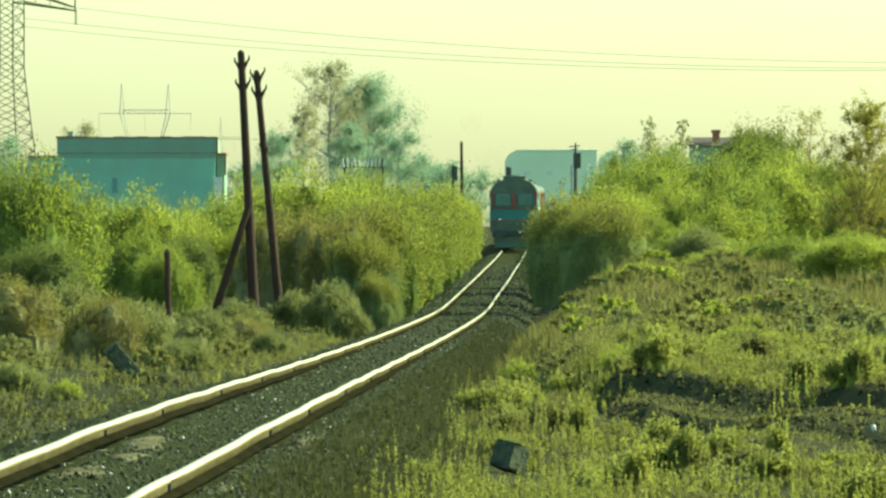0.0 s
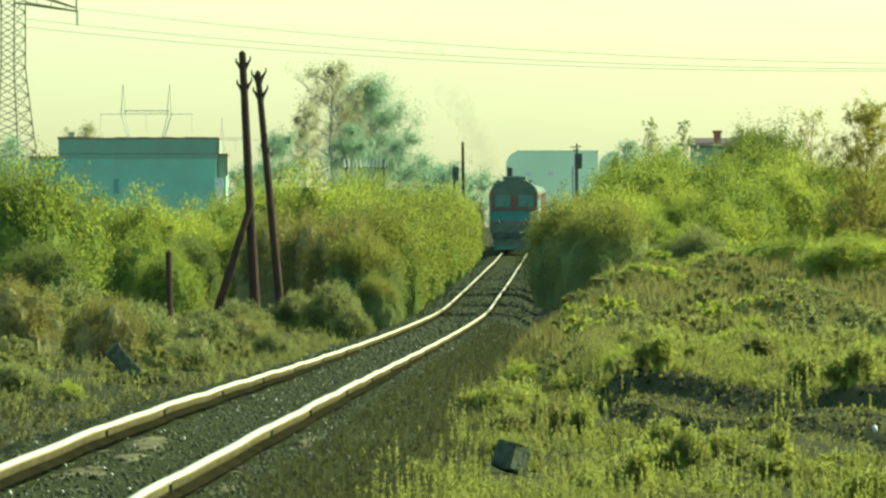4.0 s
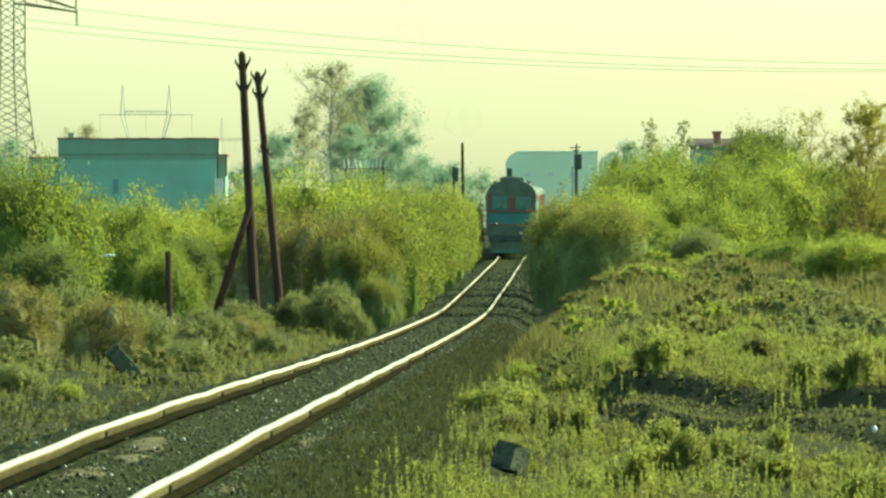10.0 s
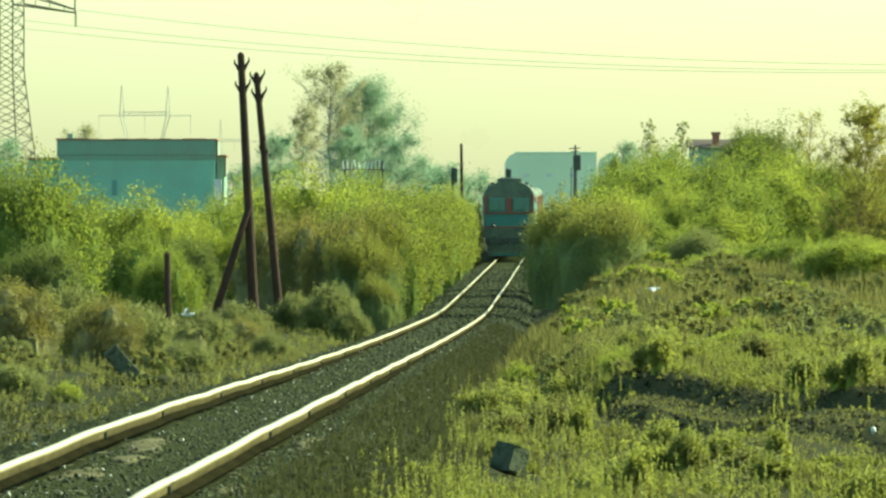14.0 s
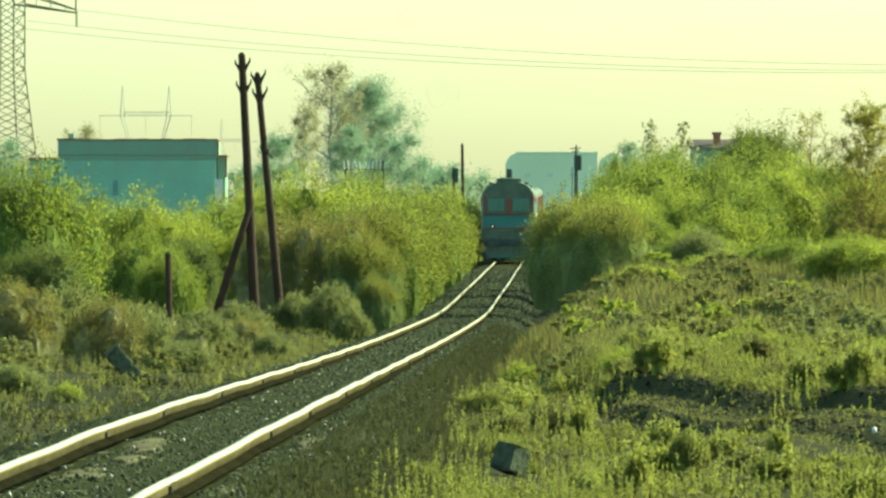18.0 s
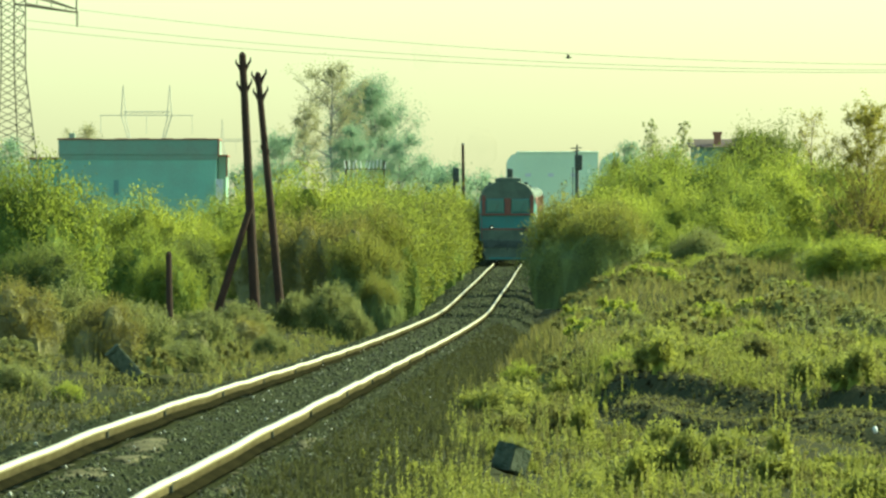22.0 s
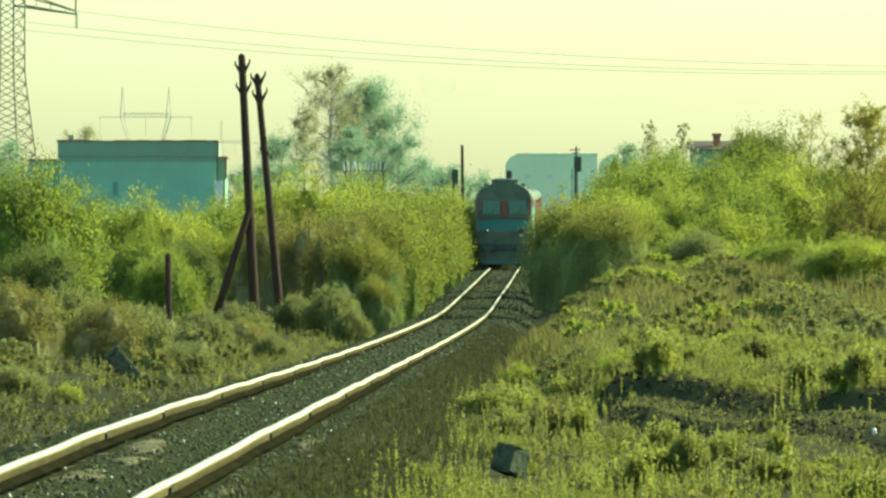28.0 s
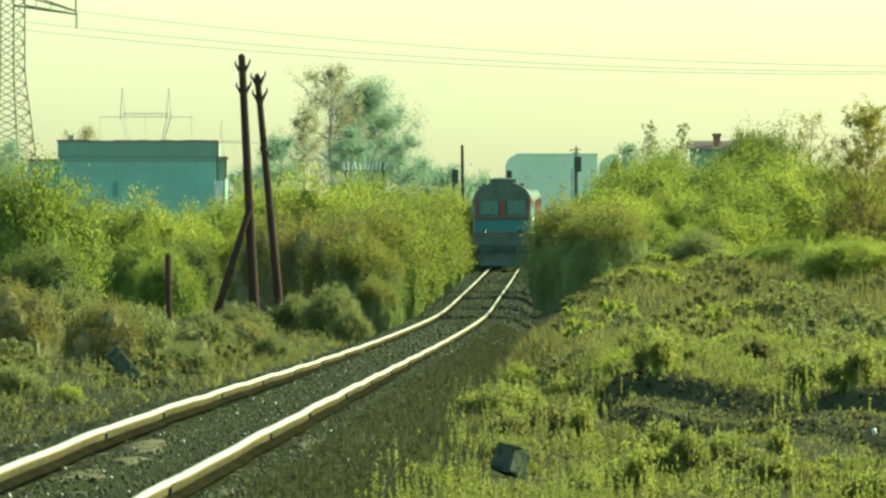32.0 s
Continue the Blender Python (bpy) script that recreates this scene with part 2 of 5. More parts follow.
# ---------------------------------------------------------------- mesh helpers
def part(name, bm, mat, parent=None, label="", smooth=False):
    """A bmesh (or a mesh) as one mesh object under its thing."""
    if isinstance(bm, bmesh.types.BMesh):
        me = bpy.data.meshes.new(name)
        bm.normal_update()
        bm.to_mesh(me)
        bm.free()
    else:
        me = bm
    me.materials.clear()
    me.materials.append(mat)
    if smooth:
        me.polygons.foreach_set("use_smooth", [True] * len(me.polygons))
    ob = new(name, me)
    if parent:
        ob.parent = parent
    if label:
        tagged(ob, label)
    return ob


def empty(name, m, label, category, group="", kind=""):
    ob = new(name)
    ob.matrix_basis = m
    return tagged(ob, label, category, group, kind)


def fast_mesh(name, verts, quads):
    """A mesh from arrays of corners and of four-cornered faces."""
    me = bpy.data.meshes.new(name)
    verts, quads = np.asarray(verts, np.float32), np.asarray(quads, np.int32)
    me.vertices.add(len(verts))
    me.vertices.foreach_set("co", verts.ravel())
    me.loops.add(quads.size)
    me.loops.foreach_set("vertex_index", quads.ravel())
    me.polygons.add(len(quads))
    me.polygons.foreach_set("loop_start", np.arange(0, quads.size, quads.shape[1], dtype=np.int32))
    me.update(calc_edges=True)
    me.validate()
    return me


def box(bm, x0, x1, y0, y1, z0, z1, bevel=0.0):
    made = bmesh.ops.create_cube(bm, size=1.0, matrix=Matrix.LocRotScale(((x0 + x1) / 2, (y0 + y1) / 2, (z0 + z1) / 2), None, (x1 - x0, y1 - y0, z1 - z0)))
    if bevel:
        edges = {e for v in made["verts"] for e in v.link_edges}
        bmesh.ops.bevel(bm, geom=list(edges), offset=bevel, segments=2, affect="EDGES", profile=0.6)
    return bm


def rod(bm, a, b, r0, r1=None, sides=8):
    """A tapered round bar from a to b."""
    a, b = Vector(a), Vector(b)
    d = b - a
    m = Matrix.Translation((a + b) / 2) @ d.to_track_quat("Z", "Y").to_matrix().to_4x4()
    bmesh.ops.create_cone(bm, cap_ends=True, segments=sides, radius1=r0, radius2=r0 if r1 is None else r1, depth=d.length, matrix=m)
    return bm


def B():
    return bmesh.new()


def unit(v):
    return v / np.maximum(np.linalg.norm(v, axis=-1, keepdims=True), 1e-9)


def leaves(centers, dirs, length, width, rng, broad=False):
    """Leaves as corners and faces: slim three-cornered ones, or diamonds where broad. length and width: one number or one for each leaf."""
    n = len(centers)
    d = unit(dirs)
    s = unit(np.cross(d, unit(rng.normal(size=(n, 3)))))
    up = np.cross(s, d)
    length, width = np.broadcast_to(length, n)[:, None], np.broadcast_to(width, n)[:, None]
    if not broad:
        v = np.stack([centers - s * width * 0.15, centers + d * length * 0.5 + s * width * 0.75, centers + d * length - s * width * 0.2], 1).reshape(-1, 3)
        return v, np.arange(n * 3).reshape(-1, 3)
    mid = centers + d * length * 0.45 - up * length * 0.06
    v = np.stack([centers, mid + s * width * 0.5, centers + d * length, mid - s * width * 0.5], 1).reshape(-1, 3)
    return v, np.arange(n * 4).reshape(-1, 4)


def tubes(paths, radii):
    """Three-sided tapering tubes along paths (n, k, 3) with radii (n, k)."""
    n, k, _ = paths.shape
    t = unit(np.gradient(paths, axis=1))
    ref = np.where(np.abs(t[..., 2:3]) > 0.9, np.array([1.0, 0, 0]), np.array([0, 0, 1.0]))
    a = unit(np.cross(t, ref))
    b = np.cross(t, a)
    ang = np.arange(3) * 2 * np.pi / 3
    ring = paths[:, :, None] + radii[:, :, None, None] * (a[:, :, None] * np.cos(ang)[:, None] + b[:, :, None] * np.sin(ang)[:, None])
    idx = np.arange(n * k * 3).reshape(n, k, 3)
    nxt = np.roll(idx, -1, 2)
    q = np.stack([idx[:, :-1], nxt[:, :-1], nxt[:, 1:], idx[:, 1:]], -1).reshape(-1, 4)
    return ring.reshape(-1, 3), q


def join(*sets):
    vs, qs, base = [], [], 0
    for v, q in sets:
        vs.append(v)
        qs.append(q + base)
        base += len(v)
    return np.concatenate(vs), np.concatenate(qs)


def catmull(knots, x):
    """A smooth curve through knots of (x, value)."""
    kx, kv = np.array([k[0] for k in knots], float), np.array([k[1] for k in knots], float)
    slope = np.gradient(kv, kx)
    x = np.asarray(x, float)
    i = np.clip(np.searchsorted(kx, x) - 1, 0, len(kx) - 2)
    h = kx[i + 1] - kx[i]
    s = np.clip((x - kx[i]) / h, 0, 1)
    return ((2 * s**3 - 3 * s**2 + 1) * kv[i] + (s**3 - 2 * s**2 + s) * h * slope[i]
            + (-2 * s**3 + 3 * s**2) * kv[i + 1] + (s**3 - s**2) * h * slope[i + 1])


# ---------------------------------------------------------------- lie of the land
RAIL_Z = [(-400, 0.05), (20, 0.05), (61, 0.0), (80, 0.07), (104, -0.07), (137, -0.32), (193, -0.60), (228, -0.71), (272, -0.83),
          (310, -0.79), (359, -0.55), (410, -0.36), (461, -0.18), (528, 0.2), (640, 0.75), (800, 1.0), (1200, 0.9), (9000, 0.6)]
TRACK_X = [(-400, -9.5), (20, -3.55), (61, -2.9), (80, -2.3), (104, -1.95), (137, -1.55), (193, -0.62), (228, 0.0), (272, 0.66),
           (317, 1.27), (359, 1.95), (434, 3.02), (528, 4.42), (700, 7.0), (9000, 130.0)]


def rail_z(y):
    y = np.asarray(y, float)
    near = np.clip((260 - y) / 120, 0, 1) * np.clip(y / 40, 0, 1)
    return catmull(RAIL_Z, y) + near * (0.006 * np.sin(y * 0.42 + 0.6) + 0.004 * np.sin(y * 0.93))


def track_x(y):
    return catmull(TRACK_X, y)


def smooth(a, b, v):
    s = np.clip((np.asarray(v, float) - a) / (b - a), 0, 1)
    return s * s * (3 - 2 * s)


def bank_line(x, y):
    """How far a place lies up the bare bank: about 100 at its foot, 115 at its rim."""
    return y + 7.1 * (x - 2.2) + 1.1 * np.sin(x * 2.3 + 0.4) + 0.9 * np.sin(y * 0.55 + x)


def ground_z(x, y):
    """Height of the earth, without the ballast."""
    x, y = np.asarray(x, float), np.asarray(y, float)
    off = x - track_x(y)
    z = catmull(RAIL_Z, y) - 0.52
    roll = 0.10 * np.sin(x * 0.9 + y * 0.13) + 0.07 * np.sin(x * 1.7 - y * 0.21 + 1.0) + 0.05 * np.sin(x * 3.1 + y * 0.4)
    z = z + roll * smooth(2.2, 4.0, np.abs(off)) * smooth(400, 60, np.abs(off))
    # a low bank of bare earth in two steps, its face turned to the track
    face = bank_line(x, y)
    bank = (smooth(100.0, 103.2, face) * 0.30 + smooth(112.0, 115.0, face) * 0.34) * smooth(1.6, 2.4, x) * smooth(230, 140, y) * smooth(66, 72, y)
    # a slight rise away from the track on the far right
    rise = (smooth(2.1, 5.6, off) * 1.8 + smooth(6, 14, off) * 0.5) * smooth(125, 222, y) * smooth(600, 400, y) + smooth(-3.0, -11, off) * smooth(120, 200, y) * smooth(600, 400, y) * 0.7
    return z + bank + rise


def make_ground():
    ys = np.concatenate([[-400, -200, -100, -40, 0], np.arange(20, 50, 6), np.arange(50, 72, 1.0), np.arange(72, 118, 0.25), np.arange(118, 130, 1.0), np.arange(130, 320, 4.0), np.arange(320, 620, 12.0),
                         [640, 700, 800, 1000, 1300, 1800, 2500, 3500, 4800]])
    offs = np.concatenate([[-3500, -1500, -600, -250, -120, -70], np.arange(-45, -12, 3.0), np.arange(-12, 3.5, 0.5), np.arange(3.5, 9.0, 0.16), np.arange(9.0, 14, 0.5), np.arange(14, 48, 3.0),
                           [70, 120, 250, 600, 1500, 3500]])
    yy, oo = np.meshgrid(ys, offs, indexing="ij")
    xx = oo + track_x(yy)
    lumps = np.random.RandomState(9).normal(0, 0.022, xx.shape) * smooth(94, 98, bank_line(xx, yy)) * smooth(121, 117, bank_line(xx, yy)) * smooth(3.2, 4.2, oo) * smooth(10, 9, oo)
    v = np.stack([xx, yy, ground_z(xx, yy) + lumps], -1).reshape(-1, 3)
    i = np.arange(len(ys) * len(offs)).reshape(len(ys), len(offs))
    q = np.stack([i[:-1, :-1], i[:-1, 1:], i[1:, 1:], i[1:, :-1]], -1).reshape(-1, 4)
    tagged(part("ground", fast_mesh("ground", v, q), SOIL, smooth=True), "dark earth under weeds and scrub", "ground", kind="structure")


def bed_z(off, y):
    """Top of the ballast at an offset from the track's middle."""
    a = np.abs(off)
    wob = (0.03 * np.sin(y * 1.3 + off * 4) + 0.02 * np.sin(y * 3.1 - off * 6)) * smooth(170, 100, y)
    return rail_z(y) - 0.176 - 0.034 * smooth(170, 120, y) * smooth(1.5, 1.1, a) + 0.012 * smooth(0.0, 0.5, 0.72 - np.abs(a - 0.72)) - smooth(1.25, 2.7, a) * 0.50 + wob * smooth(1.0, 1.6, a) + wob * 0.35 - 0.034 * np.exp(-((a - 0.74) / 0.15) ** 2) * smooth(150, 105, y) - 0.022 * np.exp(-((y - 77.2) / 1.1) ** 2) - 0.020 * np.exp(-((y - 70.8) / 0.8) ** 2)


def surface_z(x, y):
    """Top of the earth or of the ballast's shoulder, whichever is higher."""
    off = np.asarray(x, float) - track_x(y)
    return np.where(np.abs(off) < 2.75, np.maximum(ground_z(x, y), bed_z(off, y)), ground_z(x, y))


def make_ballast():
    ys = np.concatenate([np.arange(-20, 50, 2.0), np.arange(50, 140, 0.3), np.arange(140, 300, 1.2), np.arange(300, 720, 4.0)])
    offs = np.concatenate([np.arange(-2.79, 2.80, 0.155)])
    yy, oo = np.meshgrid(ys, offs, indexing="ij")
    v = np.stack([oo + track_x(yy), yy, bed_z(oo, yy) + np.random.RandomState(3).normal(0, 0.008, yy.shape)], -1).reshape(-1, 3)
    i = np.arange(len(ys) * len(offs)).reshape(len(ys), len(offs))
    q = np.stack([i[:-1, :-1], i[:-1, 1:], i[1:, 1:], i[1:, :-1]], -1).reshape(-1, 4)
    bed = tagged(part("ballast_bed", fast_mesh("ballast_bed", v, q), BALLAST), "dark weathered gravel bed under the rails", "ballast", kind="structure")
    # loose stones on the stretch nearest to the camera
    rng = np.random.RandomState(11)
    n = 64000
    y = 54 + 400 * rng.rand(n) ** 2.3
    o = rng.uniform(-2.5, 2.4, n)
    keep = np.abs(np.abs(o) - 0.72) > 0.10
    y, o = y[keep], o[keep]
    size = (0.012 + 0.018 * rng.rand(len(y)) ** 3) * (1 + 0.9 * smooth(90, 220, y) + 0.8 * smooth(230, 420, y))
    c = np.stack([o + track_x(y), y, bed_z(o, y) + size * 0.35], -1)
    base = np.array([[1, 0, 0], [0, 1, 0], [-1, 0, 0], [0, -1, 0], [0, 0, 1], [0, 0, -1]], float)
    v = c[:, None] + (base[None] + rng.normal(0, 0.22, (len(y), 6, 3))) * size[:, None, None]
    v = v[:, :5]
    tri = np.array([[0, 1, 4], [1, 2, 4], [2, 3, 4], [3, 0, 4]])
    f = (np.arange(len(y)) * 5)[:, None, None] + tri[None]
    tagged(part("ballast_stones", fast_mesh("ballast_stones", v.reshape(-1, 3), f.reshape(-1, 3)), STONE, bed), kind="stuff")
    pale_stones(bed)
    for mid, off, long, wide in ((79.2, -0.42, 3.4, 0.30), (71.2, -0.42, 2.0, 0.26), (80.0, 1.05, 2.6, 0.17), (74.5, -0.25, 1.2, 0.14), (67.5, 1.0, 1.5, 0.14)):
        sand_patch(bed, mid, off, long, wide)


def sand_patch(bed, mid, off, long, wide):
    """Pale sand that lies over the gravel in an uneven low heap."""
    n, k = 40, 14
    u, v = np.meshgrid(np.linspace(-1, 1, n), np.linspace(-1, 1, k), indexing="ij")
    y, o = mid + u * long, off + v * wide + 0.05 * np.sin(u * 5 + mid)
    heap = 1 - np.sqrt(u ** 2 + v ** 2) + 0.25 * np.sin(u * 9 + mid) * np.cos(v * 5 + off) + 0.12 * np.sin(u * 23 + v * 11)
    z = bed_z(o, y) - 0.02 + 0.040 * np.clip(heap, 0, 0.7) / 0.7
    i = np.arange(n * k).reshape(n, k)
    q = np.stack([i[:-1, :-1], i[:-1, 1:], i[1:, 1:], i[1:, :-1]], -1).reshape(-1, 4)
    part("sand_patch", fast_mesh("sand_patch", np.stack([o + track_x(y), y, z], -1).reshape(-1, 3), q), SAND, bed, "pale dusty sand spilled on the gravel", smooth=True)


def pale_stones(bed):
    """Light stones among the dark ones; their pale colour stands in for sun glints."""
    rng = np.random.RandomState(23)
    n = 620
    y, o = 56 + 150 * rng.rand(n) ** 1.6, rng.uniform(-2.8, 2.6, n)
    size = 0.008 + 0.013 * rng.rand(n) ** 2
    c = np.stack([o + track_x(y), y, bed_z(o, y) + 0.03 + size * 0.4], -1)
    base = np.array([[1, 0, 0], [0, 1, 0], [-1, 0, 0], [0, -1, 0], [0, 0, 1], [0, 0, -1]], float)
    v = c[:, None] + (base[None] + rng.normal(0, 0.22, (n, 6, 3))) * size[:, None, None]
    tri = np.array([[0, 1, 4], [1, 2, 4], [2, 3, 4], [3, 0, 4], [1, 0, 5], [2, 1, 5], [3, 2, 5], [0, 3, 5]])
    f = (np.arange(n) * 6)[:, None, None] + tri[None]
    tagged(part("pale_stones", fast_mesh("pale_stones", v.reshape(-1, 3), f.reshape(-1, 3)), GLINT_STONE, bed), kind="stuff")


JOINTS = [-20.0, 0.0, 20.0, 35.0, 44.0, 58.6, 64.1, 78.4, 88.4, 104.2] + [104.2 + 15 * i for i in range(1, 38)]


def rail_piece(side, y0, y1, zone):
    """One length of rail; zone: head (bright running surface), web or foot."""
    if zone == "head":
        prof = [(-0.036, -0.040), (-0.036, -0.026), (-0.027, -0.009), (-0.012, 0.0), (0.012, 0.0), (0.027, -0.009), (0.036, -0.026), (0.036, -0.040)]
    elif zone == "foot":
        prof = [(-0.013, -0.114), (-0.020, -0.128), (-0.075, -0.150), (-0.075, -0.172), (0.075, -0.172), (0.075, -0.150), (0.020, -0.128), (0.013, -0.114)]
    else:
        prof = [(-0.035, -0.040), (-0.035, -0.052), (-0.012, -0.062), (-0.012, -0.114), (0.012, -0.114), (0.012, -0.062), (0.035, -0.052), (0.035, -0.040)]
    n = max(3, int((y1 - y0) / 1.5)) if y1 < 330 else 5
    ys = np.linspace(y0 + 0.008, y1 - 0.008, n)
    p = np.array(prof)
    x = track_x(ys)[:, None] + side * 0.7525 + p[None, :, 0]
    z = rail_z(ys)[:, None] + p[None, :, 1]
    v = np.stack([x, np.broadcast_to(ys[:, None], x.shape), z], -1).reshape(-1, 3)
    k = len(p)
    i = np.arange(n * k).reshape(n, k)
    j = np.roll(i, -1, 1)
    q = np.stack([i[:-1], j[:-1], j[1:], i[1:]], -1).reshape(-1, 4)
    # end caps of four corners
    cap = [i[0][::-1][[0, 1, k // 2, k // 2 + 1]], i[-1][[0, 1, k // 2, k // 2 + 1]]]
    return fast_mesh("rail", v, np.concatenate([q, np.array(cap)]))


def make_track():
    track = empty("railway_track", pose(0, 0, 0), "single railway track with shiny worn rails on gravel", "railway track", kind="structure")
    for y0, y1 in zip(JOINTS, JOINTS[1:]):
        for side in (-1, 1):
            rail = part("rail", rail_piece(side, y0, y1, "web"), RAIL_RUST, track)
            part("rail_head", rail_piece(side, y0, y1, "head"), RAIL_STEEL, rail, "polished running surface")
            part("rail_foot", rail_piece(side, y0, y1, "foot"), RAIL_FOOT_DARK, rail, "near-black foot of the rail")
    for y in JOINTS[4:14]:
        for side in (-1, 1):
            x, z = float(track_x(y)) + side * 0.7525, float(rail_z(y))
            bm = box(B(), x + 0.012, x + 0.038, y - 0.03, y + 0.03, z - 0.114, z - 0.034, 0.003)
            part("fishplate", bm, DARK_IRON, track)
    return track


def make_sleepers(track):
    bm = B()
    bmesh.ops.create_cube(bm, size=1.0, matrix=Matrix.Diagonal((2.5, 0.26, 0.18, 1)))
    for v in bm.verts:
        if v.co.z > 0:
            v.co.y *= 0.82
    bmesh.ops.bevel(bm, geom=[e for e in bm.edges if e.verts[0].co.z > 0 and e.verts[1].co.z > 0], offset=0.02, segments=1, affect="EDGES")
    me = bpy.data.meshes.new("sleeper")
    bm.to_mesh(me)
    bm.free()
    me.materials.append(SLEEPER)
    rng = random.Random(8)
    for i in range(300):
        y = 50 + i * 0.62 + rng.uniform(-0.03, 0.03)
        ob = new("sleeper", me)
        ob.parent = track
        ob.matrix_basis = pose(float(track_x(y)), y, float(rail_z(y)) - 0.172 - 0.09 + rng.uniform(-0.10, -0.05), 0, rng.uniform(-0.4, 0.4), rng.uniform(-1, 1))


make_ground()
make_ballast()
railway = make_track()


# ---------------------------------------------------------------- plants
def shrub(seed, height, radius, sprays, per, leaf_len, leaf_mat, inner, label, wisp=0.5, size=0.14, shoots=42, twig=0.012, leaf_low=0.04, shade=0, fine=4, cone=0.0, core=0.70, group="trackside bushes", name="shrub", broad=False, droop=0.25):
    """A bush: a lumpy mass of inner leaves, leafy sprays growing out of it and thin bare shoots. Built at the origin. wisp: how upright it grows."""
    rng = np.random.RandomState(seed)
    bm = B()
    bmesh.ops.create_icosphere(bm, subdivisions=fine, radius=1.0)
    off = Vector((seed * 7.3, seed * 3.1, 0))
    for v in bm.verts:
        p = v.co.normalized()
        f = core + 0.24 * noise.noise(p * 1.7 + off) + 0.19 * noise.noise(p * 3.6 + off) + 0.09 * noise.noise(p * 8.0 + off) + 0.05 * noise.noise(p * 20.0 + off)
        side = (1.0 - 0.25 * max(0.0, 0.35 - p.z)) * (1.0 - cone * max(0.0, p.z))
        v.co = Vector((p.x * radius * f * side, p.y * radius * f * side, p.z ** 0.62 * height * 0.92 * (0.28 + 0.75 * f) if p.z > 0 else -0.02))
    bm.normal_update()
    pts = [(v.co.copy(), v.normal.copy()) for v in bm.verts if v.co.z > 0.03 * height]
    top = [q for q in pts if q[0].z > leaf_low * height]
    n = sprays
    pick = rng.randint(0, len(top), n)
    tip, nor = np.array([top[i][0] for i in pick]), np.array([top[i][1] for i in pick])
    # leafy sprays, drooping at the sides and rising at the top
    way = unit(nor * (0.9 - 0.35 * min(wisp, 1.6)) + rng.normal(0, 0.28, (n, 3)) + [0, 0, 0.35 + 0.55 * wisp])
    reach = size * height * rng.uniform(0.45, 1.35, (n, 1, 1)) * (0.75 + 0.5 * np.clip(nor[:, 2], 0, 1))[:, None, None]
    u = rng.uniform(-0.45, 1.0, (n, per, 1))
    c = tip[:, None] + way[:, None] * (u * reach) - np.array([0, 0, 1.0]) * droop * np.clip(u, 0, 1) ** 2 * reach * (1 - np.clip(nor[:, 2], 0, 1))[:, None, None]
    c = c + np.clip(rng.normal(0, 1, c.shape), -1.7, 1.7) * (0.040 * radius + 0.02 * height) * (1.05 - 0.6 * np.clip(u, 0, 1))
    d = way[:, None] * 0.7 + rng.normal(0, 0.6, c.shape)
    ln = leaf_len * rng.uniform(0.6, 1.4, n * per)
    c = c.reshape(-1, 3)
    c[:, 2] = np.abs(c[:, 2]) + 0.01
    sets = [leaves(c, d.reshape(-1, 3), ln, ln * (0.42 if broad else 0.52), rng, broad)]
    # single leaves close over the whole mass
    m = sprays * per // 3
    pick = rng.randint(0, len(top), m)
    base, out = np.array([q[0] for q in top])[pick], np.array([q[1] for q in top])[pick]
    c = base + np.clip(rng.normal(0, 1, (m, 3)), -1.6, 1.6) * [0.07 * radius, 0.07 * radius, 0.05 * height] + out * radius * rng.uniform(0.0, 0.07, (m, 1))
    c[:, 2] = np.abs(c[:, 2]) + 0.01
    ln = leaf_len * rng.uniform(0.8, 1.6, m)
    sets.append(leaves(c, out * 0.4 + rng.normal(0, 0.6, c.shape) + [0, 0, 0.3], ln, ln * (0.5 if broad else 0.6), rng, broad))
    # shoots out of the top
    k = 5
    s = np.linspace(0, 1, k)[None, :, None]
    high = np.argsort(-tip[:, 2] + rng.rand(n) * height * 0.8)[:shoots]
    a = tip[high] * [0.5, 0.5, 0.0]
    e = tip[high] + np.stack([rng.normal(0, 0.06, len(high)) * radius, rng.normal(0, 0.06, len(high)) * radius, rng.uniform(0.04, 0.17, len(high)) * height], -1)
    path = a[:, None] + (e - a)[:, None] * s
    path[:, 1:-1] += rng.normal(0, 0.015 * height, (len(high), k - 2, 3))
    tv, tq = tubes(path, twig * np.linspace(1.0, 0.3, k)[None] * rng.uniform(0.7, 1.5, (len(high), 1)))
    u = rng.uniform(0.72, 1.0, (len(high), 18, 1))
    c = (a[:, None] + (e - a)[:, None] * u + rng.normal(0, 0.018 * radius, (len(high), 18, 3))).reshape(-1, 3)
    sets.append(leaves(c, rng.normal(0, 0.6, c.shape) + [0, 0, 0.7], leaf_len, leaf_len * 0.45, rng, broad))
    lv, lq = join(*sets)
    ob = empty(name, pose(0, 0, 0), label, "bush", group)
    part("branchwork", fast_mesh("branchwork", tv, tq), TWIG, ob, "thin brown stems")["kind"] = "stuff"
    for v in bm.verts:
        v.co *= 0.93
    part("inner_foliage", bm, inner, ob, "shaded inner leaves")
    part("foliage", fast_mesh("foliage", lv, lq), leaf_mat, ob)
    # lower leaves get their own colour that stands in for shade
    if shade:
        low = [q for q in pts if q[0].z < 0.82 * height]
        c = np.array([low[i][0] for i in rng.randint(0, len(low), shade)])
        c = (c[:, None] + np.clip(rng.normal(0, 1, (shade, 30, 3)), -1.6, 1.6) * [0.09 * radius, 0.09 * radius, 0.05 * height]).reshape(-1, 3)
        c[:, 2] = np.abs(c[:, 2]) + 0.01
